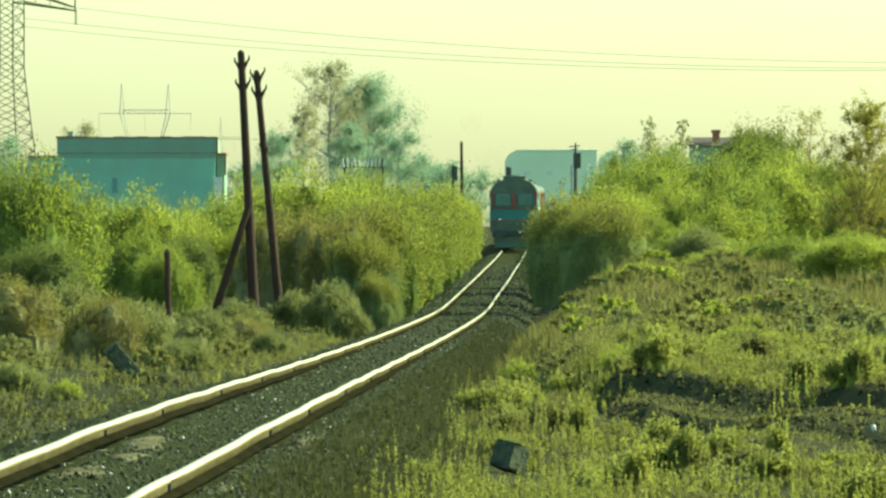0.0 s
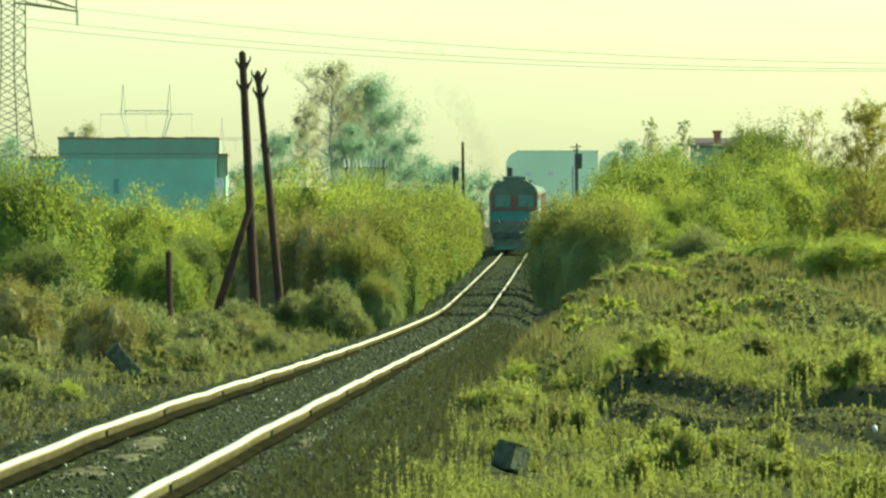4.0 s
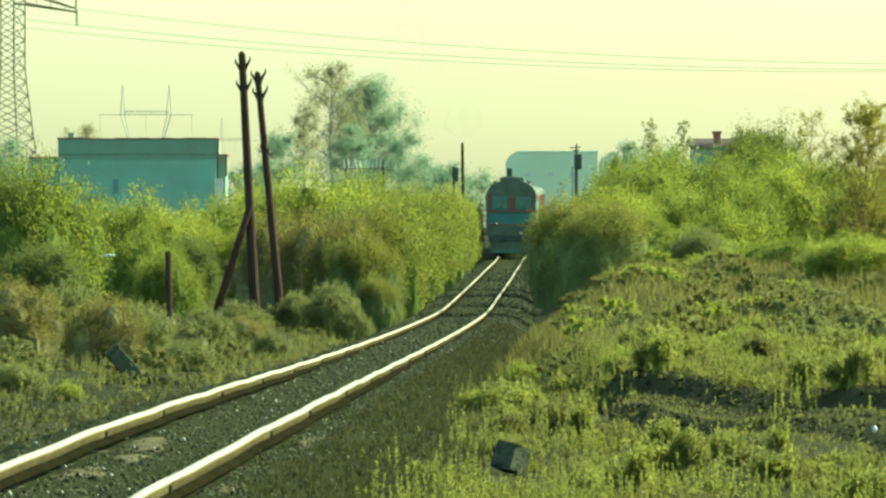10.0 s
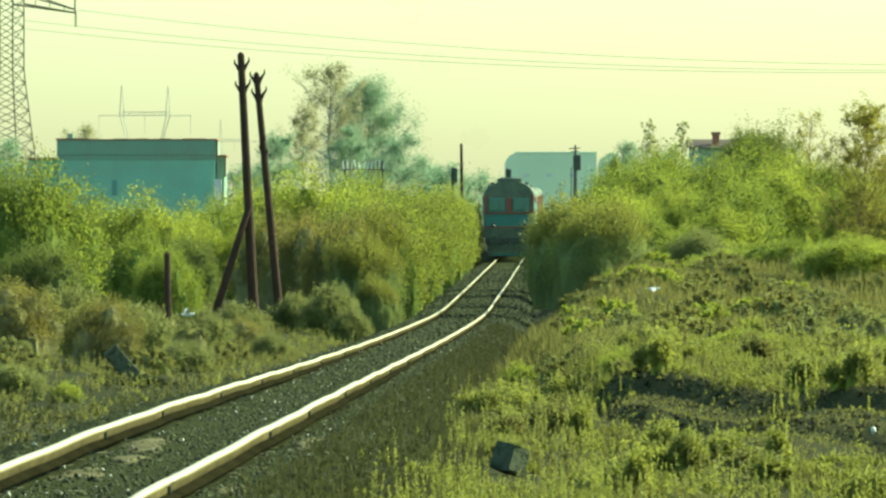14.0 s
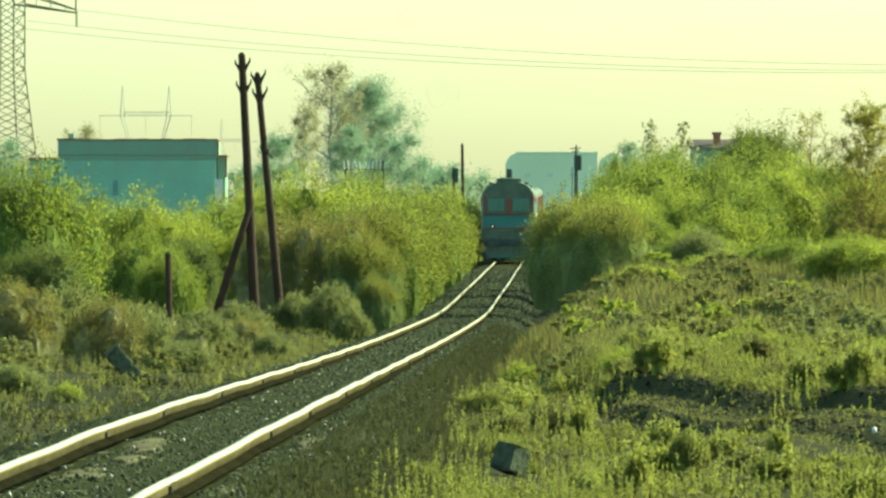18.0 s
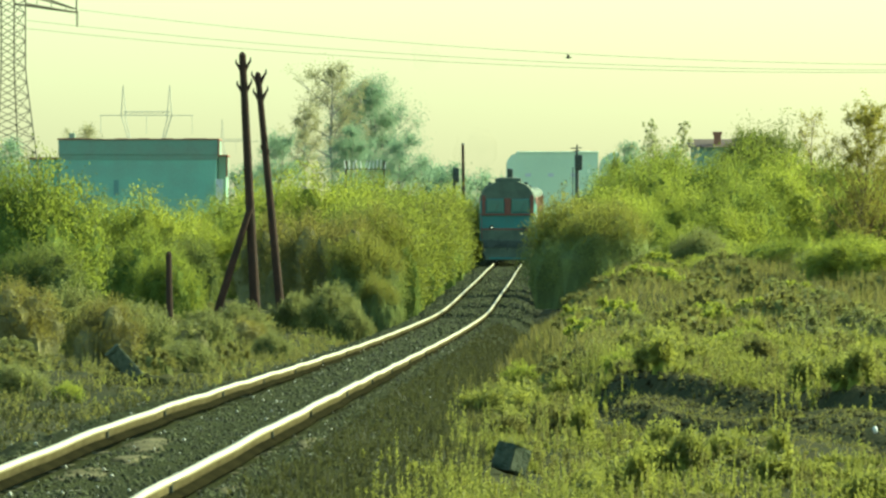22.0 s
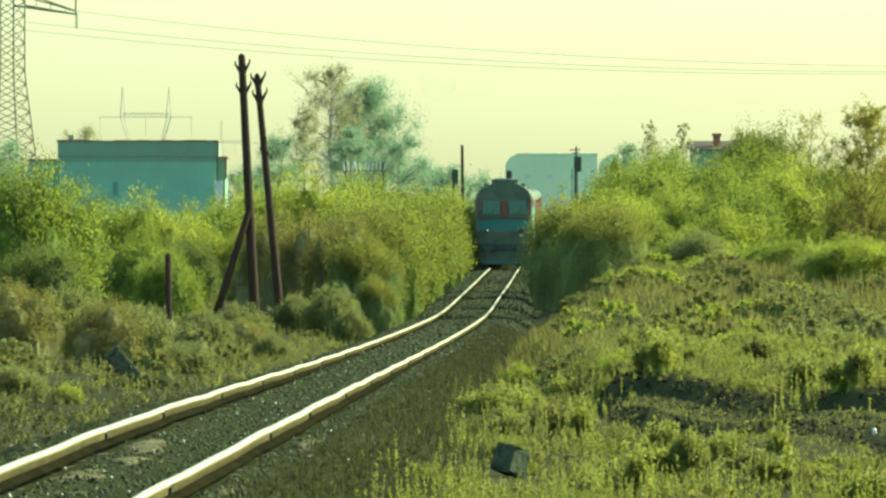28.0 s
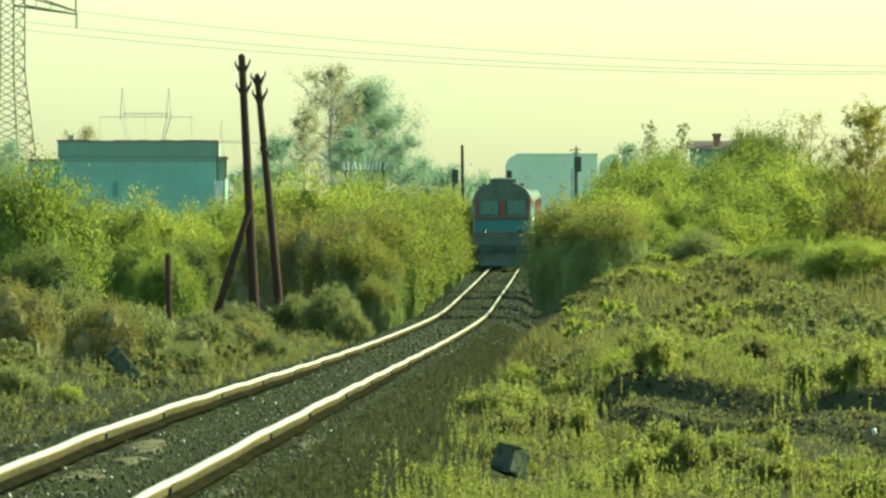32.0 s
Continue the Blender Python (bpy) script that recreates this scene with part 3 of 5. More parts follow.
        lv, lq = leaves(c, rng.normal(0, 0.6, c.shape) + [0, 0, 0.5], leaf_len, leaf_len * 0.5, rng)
        part("lower_foliage", fast_mesh("lower_foliage", lv, lq), LEAF_SHADE, ob, "lower leaves in a painted shade tone")
    return ob


def tree(seed, height, crown_r, crown_z0, limbs, per, leaf_len, leaf_mat, bark, label, shape=1.0, clump=0.5, name="tree", sub=7, girth=1.0, rise=1.0):
    """A tapered trunk with limbs and twigs, and leaves in clumps at the twigs' ends."""
    rng = np.random.RandomState(seed)
    k = 6
    s = np.linspace(0, 1, k)
    lean = rng.normal(0, 0.03, 2) * height
    trunk = np.stack([lean[0] * s ** 2 + rng.normal(0, 0.012 * height, k) * s, lean[1] * s ** 2, s * height * 0.93], -1)[None]
    tr = (0.022 * height * (1 - 0.9 * s) + 0.01)[None] * girth
    paths, radii, ends = [trunk], [tr], []
    for i in range(limbs):
        f = crown_z0 / height + (0.95 - crown_z0 / height) * ((i + rng.rand()) / limbs) ** (1.5 if rise > 1 else 1.0)
        a = i * 2.4 + rng.normal(0, 0.4)
        base = np.array([np.interp(f, s * 0.93, trunk[0, :, j]) for j in range(3)])
        g = (f - crown_z0 / height) / (1 - crown_z0 / height)
        reach = crown_r * (0.25 + 0.95 * math.sin(math.pi * min(1, 0.22 + 0.78 * g) ** shape)) * rng.uniform(0.7, 1.1)
        if rise > 1:
            reach = crown_r * (0.10 + (1 - min(1, g)) ** 0.8) * rng.uniform(0.6, 1.1)
        tip = base + np.array([math.cos(a) * reach, math.sin(a) * reach, reach * rise * rng.uniform(0.35, 0.9)])
        tip[2] = min(tip[2], height)
        mid = base + (tip - base) * s[:, None]
        mid[:, 2] += 0.12 * reach * np.sin(s * np.pi * 0.5)
        mid += rng.normal(0, 0.03 * reach, mid.shape) * s[:, None]
        paths.append(mid[None])
        radii.append((0.009 * height * (1 - f * 0.6) * (1 - 0.85 * s))[None] * girth + 0.004)
        for _ in range(sub):
            q = rng.uniform(0.3, 1.0)
            b = np.array([np.interp(q, s, mid[:, j]) for j in range(3)])
            e = b + rng.normal(0, 1, 3) * reach * 0.28 + [0, 0, reach * 0.12 * rise]
            paths.append((b + (e - b) * s[:, None])[None])
            radii.append((0.0025 * height * (1 - 0.8 * s))[None] * girth + 0.002)
            ends.append(e)
            ends.append((b + e) / 2)
    tv, tq = tubes(np.concatenate(paths), np.concatenate(radii))
    ends = np.array(ends)
    per, leaf_len = (int(per * 3.2), leaf_len * 0.58) if leaf_len > 0.15 else (int(per * 1.9), leaf_len * 0.80)
    c = ends[:, None] + rng.normal(0, clump * crown_r * 0.16, (len(ends), per, 3)) * rng.uniform(0.4, 1.4, (len(ends), 1, 1))
    c = c.reshape(-1, 3)
    ln = leaf_len * rng.uniform(0.6, 1.4, len(c))
    lv, lq = leaves(c, rng.normal(0, 1, c.shape) + [0, 0, 0.2], ln, ln * 0.6, rng)
    ob = empty(name, pose(0, 0, 0), label, "tree")
    part("trunk", fast_mesh("trunk", tv, tq), bark, ob, "trunk and limbs")
    part("crown", fast_mesh("crown", lv, lq), leaf_mat, ob)
    return ob


def herbs(name, x, y, height, stems, per, leaf_len, mat, label, seed, lean=0.25, kind="stuff", broad=False, gather=0.5):
    """A patch of weeds: stems that rise and lean, set with leaves; positions are arrays."""
    rng = np.random.RandomState(seed)
    n = len(x)
    x, y, h = np.repeat(x, stems), np.repeat(y, stems), np.repeat(height, stems) * rng.uniform(0.55, 1.1, n * stems)
    spread = np.repeat(height, stems) * 0.35
    x, y = x + rng.normal(0, 1, n * stems) * spread * gather, y + rng.normal(0, 1, n * stems) * spread * gather
    foot = np.stack([x, y, surface_z(x, y)], -1)
    d = unit(np.concatenate([rng.normal(0, lean, (n * stems, 2)), np.ones((n * stems, 1))], 1))
    u = 0.12 + 0.88 * rng.rand(n * stems, per)
    c = foot[:, None] + d[:, None] * (u * h[:, None])[..., None]
    dirs = d[:, None] * 0.9 + rng.normal(0, 0.5, c.shape)
    ln = (leaf_len * rng.uniform(0.6, 1.3, c.shape[:2]) * (1.2 - 0.6 * u)).ravel()
    lv, lq = leaves(c.reshape(-1, 3), dirs.reshape(-1, 3), ln, ln * (0.36 if broad else 0.46), rng, broad)
    return tagged(part(name, fast_mesh(name, lv, lq), mat), label, "weeds", kind=kind)


def blades(name, x, y, height, mat, label, seed, width=0.012, lean=0.35):
    """Grass: narrow upright blades, single leaves from the ground."""
    rng = np.random.RandomState(seed)
    n = len(x)
    foot = np.stack([x, y, surface_z(x, y) - 0.01], -1)
    d = np.concatenate([rng.normal(0, lean, (n, 2)), np.ones((n, 1))], 1)
    ln = height * rng.uniform(0.5, 1.3, n)
    lv, lq = leaves(foot, d, ln, np.broadcast_to(width, n) * rng.uniform(0.7, 1.4, n), rng)
    return tagged(part(name, fast_mesh(name, lv, lq), mat), label, "grass", kind="stuff")


# one of each kind at its own place, the others copied from it
SHRUBS = {
    "green": shrub(1, 3.0, 2.2, 300, 38, 0.066, LEAF_GREEN, INNER_GREEN, "dense mid-green leafy bush beside the railway"),
    "yellow": shrub(2, 3.0, 2.0, 300, 38, 0.064, LEAF_YELLOW, INNER_YELLOW, "bright yellow-green spring bush with upright shoots", wisp=0.9),
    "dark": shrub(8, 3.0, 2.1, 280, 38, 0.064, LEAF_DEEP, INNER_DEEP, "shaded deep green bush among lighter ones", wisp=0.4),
    "brown": shrub(3, 2.6, 2.0, 280, 36, 0.062, LEAF_BROWN, INNER_DRY, "bush of brown twigs with bronze young leaves", wisp=0.7, twig=0.014, shoots=90, leaf_low=0.08),
    "thorn": shrub(7, 2.6, 2.0, 260, 36, 0.060, LEAF_THORN, INNER_BROWN, "dense thorn bush with shade-toned lower leaves and olive-green leaf tips", wisp=0.7, twig=0.014, shoots=90, leaf_low=0.60, shade=420, core=0.82),
    "grey": shrub(4, 1.2, 1.4, 190, 36, 0.052, LEAF_GREY, INNER_GREY, "low grey-green bush in the weeds"),
    "wall": shrub(5, 3.4, 1.5, 320, 38, 0.062, LEAF_WILLOW, INNER_GREEN, "tall sunlit willow bush overhanging the track", wisp=0.8, droop=0.9, size=0.17),
    "low": shrub(6, 0.8, 0.9, 120, 40, 0.038, LEAF_YELLOW, INNER_YELLOW, "low yellow-green shrub on the grassy verge", wisp=0.8),
    "spire": shrub(54, 3.0, 0.6, 150, 30, 0.068, LEAF_GREEN, INNER_GREEN, "slim pointed young tree above the scrub", wisp=1.5, shoots=60, cone=0.65),
}
SIZES = {"green": (3.0, 2.2), "yellow": (3.0, 2.0), "dark": (3.0, 2.1), "brown": (2.6, 2.0), "grey": (1.2, 1.4), "wall": (3.4, 1.5), "low": (0.8, 0.9), "spire": (3.0, 0.6), "thorn": (2.6, 2.0)}
USED = set()


def copy_at(ob, m):
    """A copy at the pose and scale of m alone."""
    return copy_thing(ob, m @ Matrix.Diagonal([1 / c for c in ob.matrix_basis.to_scale()] + [1]))


def plant(kind, x, y, top, width, turn=0.0):
    """A bush at x, y whose top reaches the height top and that is width across; kept clear of the passing train."""
    h0, r0 = SIZES[kind]
    off, r = x - float(track_x(y)), width / 2
    clear = r * 0.95 + (1.6 if kind == "thorn" else 2.4 if off > 0 else 1.75)
    if kind in ("wall", "thorn") and y < 420:
        clear = r * 0.85 + (1.69 if kind == "thorn" else 1.3)
    elif off < 0 and y >= 420:
        clear = r * 0.85 + 1.58
    if abs(off) < clear:
        x = float(track_x(y)) + math.copysign(clear, off)
    z = float(ground_z(x, y)) - (0.30 if kind == "thorn" else 0.03)
    top = max(top, z + 0.35)
    m = pose(x, y, z, 0, 0, turn) @ Matrix.Diagonal((r / r0, r / r0, (top - z) / h0, 1))
    if kind not in USED:
        USED.add(kind)
        SHRUBS[kind].matrix_basis = m
        return SHRUBS[kind]
    return copy_at(SHRUBS[kind], m)


def plant_row(rows):
    for i, (kind, x, y, top, width) in enumerate(rows):
        plant(kind, x, y, top, width, i * 77.0 % 360)


# along the left of the track, then behind the poles, then far left
plant_row([
    ("wall", -0.91, 282, 2.51, 3.83), ("wall", -0.53, 300, 3.04, 4.34), ("wall", -0.13, 322, 3.23, 4.46), ("wall", 0.29, 345, 3.33, 4.45),
    ("wall", 0.7, 368, 3.5, 4.52), ("wall", 1.08, 392, 3.6, 4.53), ("wall", 1.43, 418, 3.82, 4.65), ("wall", 1.73, 445, 3.95, 4.69),
    ("wall", 2.3, 466, 3.6, 3.6), ("yellow", 2.45, 480, 4.1, 4.2), ("wall", 2.9, 500, 3.7, 3.4), ("yellow", 2.9, 520, 4.4, 4.6), ("yellow", 1.45, 484, 4.23, 5.28), ("brown", -4.4, 280, 2.45, 3.45), ("brown", -3.34, 276, 2.35, 3.49),
    ("thorn", -2.15, 282, 2.49, 3.62), ("dark", -1.9, 300, 3.1, 4.6), ("yellow", -2.82, 320, 3.48, 5.19), ("green", -1.54, 340, 3.8, 5.44),
    ("dark", -0.58, 370, 3.85, 5.47), ("green", 0.16, 410, 4.0, 5.35), ("yellow", -4.86, 330, 4.33, 5.63), ("yellow", -6.14, 335, 4.15, 5.41),
    ("yellow", -4.12, 360, 4.22, 5.79), ("green", -3.18, 390, 4.34, 6.07), ("yellow", -7.69, 345, 3.9, 5.08), ("green", -8.29, 320, 3.12, 4.56),
    ("yellow", -8.95, 300, 2.81, 4.08), ("green", -10.23, 215, 3.85, 4.6), ("dark", -12.08, 230, 3.4, 4.96), ("yellow", -8.94, 262, 3.12, 4.42),
    ("green", -11.26, 262, 2.78, 4.24), ("green", -10.45, 270, 2.93, 4.24), ("dark", -7.55, 256, 1.9, 2.6), ("green", -8.42, 240, 1.96, 3.22),
    ("dark", -10.6, 232, 2.5, 3.6), ("dark", -9.6, 206, 1.75, 3.0), ("yellow", -7.08, 300, 2.12, 3.32), ("brown", -5.83, 292, 2.57, 3.3),
    ("green", -7.48, 235, 1.37, 2.53), ("thorn", -2.22, 262, 1.69, 2.84), ("thorn", -1.55, 256, 0.39, 1.59), ("grey", -3.01, 236, 0.38, 2.13),
    ("grey", -4.09, 240, 0.09, 1.77), ("grey", -2.13, 225, -0.17, 1.29), ("grey", -3.8, 190, -0.41, 1.09), ("grey", -5.14, 215, 0.06, 1.94),
    ("grey", -5.57, 200, -0.01, 1.81), ("grey", -6.44, 180, 0.36, 2.22), ("grey", -7.64, 175, 0.75, 2.3), ("brown", -8.43, 170, 0.89, 2.37),
    ("brown", -6.55, 165, 0.6, 2.03), ("low", -5.69, 130, -0.53, 0.64), ("grey", -7.03, 140, -0.31, 1.5), ("grey", -5.07, 170, -0.33, 1.68),
    ("brown", -4.77, 205, -0.26, 1.85),
])
# along the right of the track and up the verge
plant_row([
    ("spire", 8.39, 420, 5.99, 1.24), ("green", 10.02, 385, 5.65, 5.87), ("green", 10.37, 330, 4.76, 5.12), ("yellow", 8.63, 262, 2.76, 3.23),
    ("thorn", 4.1, 274, 2.77, 4.7), ("yellow", 4.46, 300, 3.28, 5.04), ("thorn", 5.04, 268, 2.57, 3.69),
    ("yellow", 4.36, 330, 3.37, 5.02), ("yellow", 6.54, 305, 3.3, 3.76), ("yellow", 8.12, 312, 3.7, 3.85), ("green", 6.86, 285, 2.42, 3.04),
    ("yellow", 8.56, 292, 3.4, 3.6), ("green", 9.33, 275, 3.62, 3.96), ("yellow", 11.16, 285, 4.24, 4.46), ("green", 13.33, 300, 4.45, 4.4),
    ("yellow", 12.5, 255, 3.5, 3.6), ("yellow", 7.0, 238, 1.95, 2.9), ("grey", 6.74, 225, 1.9, 2.22), ("yellow", 7.53, 222, 1.39, 3.28),
    ("green", 8.58, 212, 1.62, 3.14), ("yellow", 8.83, 185, 1.78, 3.12), ("green", 12.61, 345, 5.53, 5.92), ("green", 7.84, 335, 4.65, 4.97),
    ("green", 7.15, 350, 4.55, 4.77), ("yellow", 14.21, 340, 4.85, 4.94), ("green", 15.78, 340, 4.47, 4.73), ("green", 16.32, 320, 4.21, 4.54),
    ("grey", 6.3, 250, 1.3, 2.0), ("low", 4.47, 232, 0.72, 0.7), ("low", 6.4, 225, 1.25, 1.6), ("yellow", 7.2, 215, 1.3, 2.0),
    ("low", 8.2, 205, 1.5, 2.0), ("grey", 8.92, 195, 1.5, 2.4), ("yellow", 9.3, 190, 1.7, 2.2),
    ("low", 1.07, 140, -0.31, 0.92), ("low", 2.61, 118, 0.23, 1.09), ("low", 4.36, 126, 0.04, 1.35), ("low", 5.69, 128, -0.04, 1.47),
    ("low", 6.63, 130, 0.19, 1.39),
])


def grow(seed, x, y, top, crown_r, low, limbs, per, leaf_len, leaf_mat, bark, label, turn=0, **more):
    """A tree at x, y whose top reaches the height top; low: the share of its height below the crown."""
    z = float(ground_z(x, y)) - 0.05
    ob = tree(seed, top - z, crown_r, (top - z) * low, limbs, per, leaf_len, leaf_mat, bark, label, **more)
    ob.matrix_basis = pose(x, y, z, 0, 0, turn)
    return ob


def big_trees():
    grow(21, -8.25, 640, 14.02, 2.3, 0.42, 15, 20, 0.19, LEAF_HAZED_BRONZE, PALE_HAZED_BARK, "tall thin tree with sparse bronze leaves and pale limbs", clump=0.7)
    grow(22, -5.51, 650, 12.37, 3.1, 0.25, 30, 34, 0.20, LEAF_HAZED, PALE_HAZED_BARK, "broad leafy tree with an uneven crown", clump=0.8, shape=0.8)
    grow(23, -10.23, 630, 10.8, 1.8, 0.35, 12, 16, 0.19, LEAF_HAZED_BRONZE, PALE_HAZED_BARK, "slender pale-barked tree with thin bronze leaves", clump=0.7)
    grow(24, -11.9, 620, 8.09, 1.8, 0.15, 14, 24, 0.19, LEAF_HAZED, PALE_HAZED_BARK, "small bushy tree with green leaves paled for haze", clump=0.9)
    grow(25, -3.12, 600, 7.82, 1.8, 0.15, 14, 24, 0.19, LEAF_HAZED, PALE_HAZED_BARK, "small bushy tree with green leaves paled for haze", clump=0.9)
    grow(34, -6.63, 615, 8.57, 2.0, 0.12, 16, 26, 0.19, LEAF_HAZED, PALE_HAZED_BARK, "small bushy tree with green leaves paled for haze", clump=0.9)
    grow(26, 12.84, 350, 5.25, 1.6, 0.12, 32, 32, 0.11, LEAF_DEEP, BARK, "round-headed leafy tree above the scrub", clump=0.8, sub=9)
    grow(27, 10.02, 205, 4.66, 1.28, 0.06, 62, 13, 0.060, LEAF_SAPLING, TWIG, "young tree with sparse yellow-green leaves", clump=0.22, sub=7, girth=0.24, rise=1.9)
    grow(30, -24.48, 480, 6.19, 1.6, 0.12, 14, 16, 0.20, LEAF_HAZED, PALE_HAZED_BARK, "small bushy tree below the pylon", clump=0.9)
    grow(31, -40.01, 960, 12.88, 2.2, 0.3, 12, 14, 0.30, LEAF_HAZED_BRONZE, PALE_HAZED_BARK, "bare-looking tree behind the building", clump=0.9)
    grow(32, 12.96, 620, 7.81, 1.5, 0.15, 14, 10, 0.22, LEAF_HAZED, PALE_HAZED_BARK, "thin small tree with open branches", clump=0.8)
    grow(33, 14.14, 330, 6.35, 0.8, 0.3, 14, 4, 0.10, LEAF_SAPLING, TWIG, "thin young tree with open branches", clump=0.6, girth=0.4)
    grow(35, 9.89, 400, 6.79, 0.80, 0.40, 48, 15, 0.085, LEAF_PALE, PALE_HAZED_BARK, "slim young tree with upright budding branches", clump=0.20, sub=2, girth=0.25, rise=2.2)
    grow(36, 11.18, 404, 6.76, 0.80, 0.40, 48, 15, 0.085, LEAF_PALE, PALE_HAZED_BARK, "slim young tree with upright budding branches", clump=0.20, sub=2, girth=0.25, rise=2.2)
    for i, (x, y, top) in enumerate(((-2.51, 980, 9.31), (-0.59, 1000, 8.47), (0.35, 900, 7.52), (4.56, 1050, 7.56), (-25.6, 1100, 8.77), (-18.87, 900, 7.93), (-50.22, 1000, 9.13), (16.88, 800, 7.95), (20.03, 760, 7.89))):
        grow(40 + i, x, y, top, 2.4, 0.1, 12, 12, 0.40, LEAF_HAZED, PALE_HAZED_BARK, "hazy small tree on the far skyline", clump=1.0, sub=5)


big_trees()


def undergrowth():
    rng = np.random.RandomState(5)

    def scatter(n, y0, y1, o0, o1, power=1.3, edge=0.058):
        y = y0 + (y1 - y0) * rng.rand(n) ** power
        x = track_x(y) + o0 + (o1 - o0) * rng.rand(n)
        keep = np.abs(x) < edge * y + 0.6
        return x[keep], y[keep]
    def patchy(x, y, k=1.0):
        return 0.5 + 0.5 * np.sin(x * 2.1 * k + 1.3 * np.sin(y * 0.23 * k)) * np.cos(y * 0.31 * k + np.sin(x * 1.7 * k))

    def bare(x, y):
        up = bank_line(x, y)
        return ((up > 92.0) & (up < 115.5) & (x > 1.8)) | ((np.abs(x - 0.0082 * y) < 0.0036 * y) & (y > 75.5) & (y < 83.5))
    for name, n, mat, tall, seed, label in (("bright_weeds", 260, HERB, 0.50, 31, "bright green leafy weeds in tufts on the verge"),
                                            ("olive_tufts", 90, LEAF_TUFT, 0.62, 38, "taller yellow-green weeds among the others"),
                                            ("dull_tufts", 170, DULL_WEED, 0.45, 39, "dull olive weeds in tufts on the verge")):
        tx, ty = scatter(int(n * 1.6), 70, 132, 2.25, 11, 1.2)
        keep = ~bare(tx, ty) | ((rng.rand(len(tx)) < 0.05) & (tx > 2))
        keep &= rng.rand(len(tx)) < 0.25 + 0.95 * patchy(tx, ty, 0.8)
        tx, ty = tx[keep], ty[keep]
        th = 0.16 + (tall - 0.16) * rng.rand(len(tx)) ** 1.3
        th = th * (1 - 0.6 * smooth(78, 88, bank_line(tx, ty)) * smooth(112, 110, bank_line(tx, ty)) * (tx > 1.8))
        r = rng.normal(0, 1, (len(tx), 22, 2)) * (0.08 + 0.42 * th)[:, None, None]
        x, y = (tx[:, None] + r[..., 0]).ravel(), (ty[:, None] + r[..., 1] * 1.3).ravel()
        fall = np.exp(-(r ** 2).sum(-1) / (2 * (0.12 + 0.5 * th)[:, None] ** 2))
        h = (th[:, None] * (0.25 + 0.75 * fall)).ravel() * rng.uniform(0.7, 1.1, len(x))
        free = ~(bare(x, y) & (x < 1.5))
        herbs(name, x[free], y[free], h[free] * 1.12, 1, 52, 0.040, mat, label, seed, lean=0.09)
    x, y = scatter(5500, 71, 132, 2.3, 11, 1.2)
    keep = ~bare(x, y) | ((rng.rand(len(x)) < 0.06) & (x > 2))
    x, y = x[keep], y[keep]
    # along the rim of the bank
    rx, ry = scatter(9000, 76, 124, 3.4, 9.5, 1.0)
    up = bank_line(rx, ry)
    pick = (up > 114.8) & (up < 119.5) & (rx > 1.7)
    rx, ry = rx[pick], ry[pick]
    clump = patchy(rx * 1.6, ry * 2.0, 1.6)
    pick = rng.rand(len(rx)) < 0.25 + 0.75 * clump
    rx, ry, clump = rx[pick], ry[pick], clump[pick]
    half = rng.rand(len(rx)) < 0.6
    herbs("rim_weeds", rx[half], ry[half], 0.10 + 0.30 * clump[half] * rng.rand(half.sum()), 2, 22, 0.042, HERB, "bright weeds overhanging the edge of the bank", 46, lean=0.16)
    herbs("rim_dry_weeds", rx[~half], ry[~half], 0.08 + 0.24 * rng.rand((~half).sum()), 2, 18, 0.042, OLIVE_GRASS, "brown dry weeds on the edge of the bank", 47, lean=0.3)
    herbs("low_weeds", x, y, 0.04 + 0.09 * rng.rand(len(x)), 2, 6, 0.045, HERB, "short green weeds close to the ground", 40)
    x, y = scatter(7000, 74, 116, 4.0, 9.0, 1.0)
    x, y = x[bare(x, y)], y[bare(x, y)]
    p = patchy(x, y, 1.3)
    herbs("bank_weeds", x, y, 0.02 + 0.09 * p * rng.rand(len(x)), 1, 6, 0.036, DULL_WEED, "sparse dull weeds on the bare bank", 43)
    keep = rng.rand(len(x)) < 0.05 * p ** 3
    x, y = x[keep], y[keep]
    herbs("bank_seedlings", x, y, 0.08 + 0.22 * rng.rand(len(x)), 3, 9, 0.05, HERB, "young green weeds scattered over the bank", 44)
    x, y = scatter(3000, 120, 262, 2.6, 18, 1.2)
    p = patchy(x, y, 0.6)
    herbs("scrub_on_the_slope", x, y, 0.2 + 0.4 * p * rng.rand(len(x)), 3, 16, 0.052, DULL_WEED, "dull olive weeds and dry grass below the bushes", 35)
    x, y = scatter(1500, 118, 262, 2.6, 18, 1.2)
    herbs("green_weeds_on_the_slope", x, y, 0.2 + 0.45 * patchy(x, y, 0.8) * rng.rand(len(x)), 3, 16, 0.05, HERB, "yellow-green weeds below the bushes", 36)
    x, y = scatter(3600, 62, 240, 1.25, 2.6, 1.3)
    herbs("dead_weeds", x, y, 0.05 + 0.17 * rng.rand(len(x)), 3, 5, 0.05, DEAD_GRASS, "brown dead weeds on the gravel shoulder", 37)
    x, y = scatter(90000, 132, 268, 2.2, 18, 1.1)
    blades("olive_grass", x, y, (0.16 + 0.42 * patchy(x, y, 0.5) * rng.rand(len(x))) * smooth(110, 165, y), OLIVE_GRASS, "thin olive and straw-coloured grass on the slope", 41, 0.020, 0.24)
    x, y = scatter(22000, 60, 200, 1.35, 2.6, 1.4)
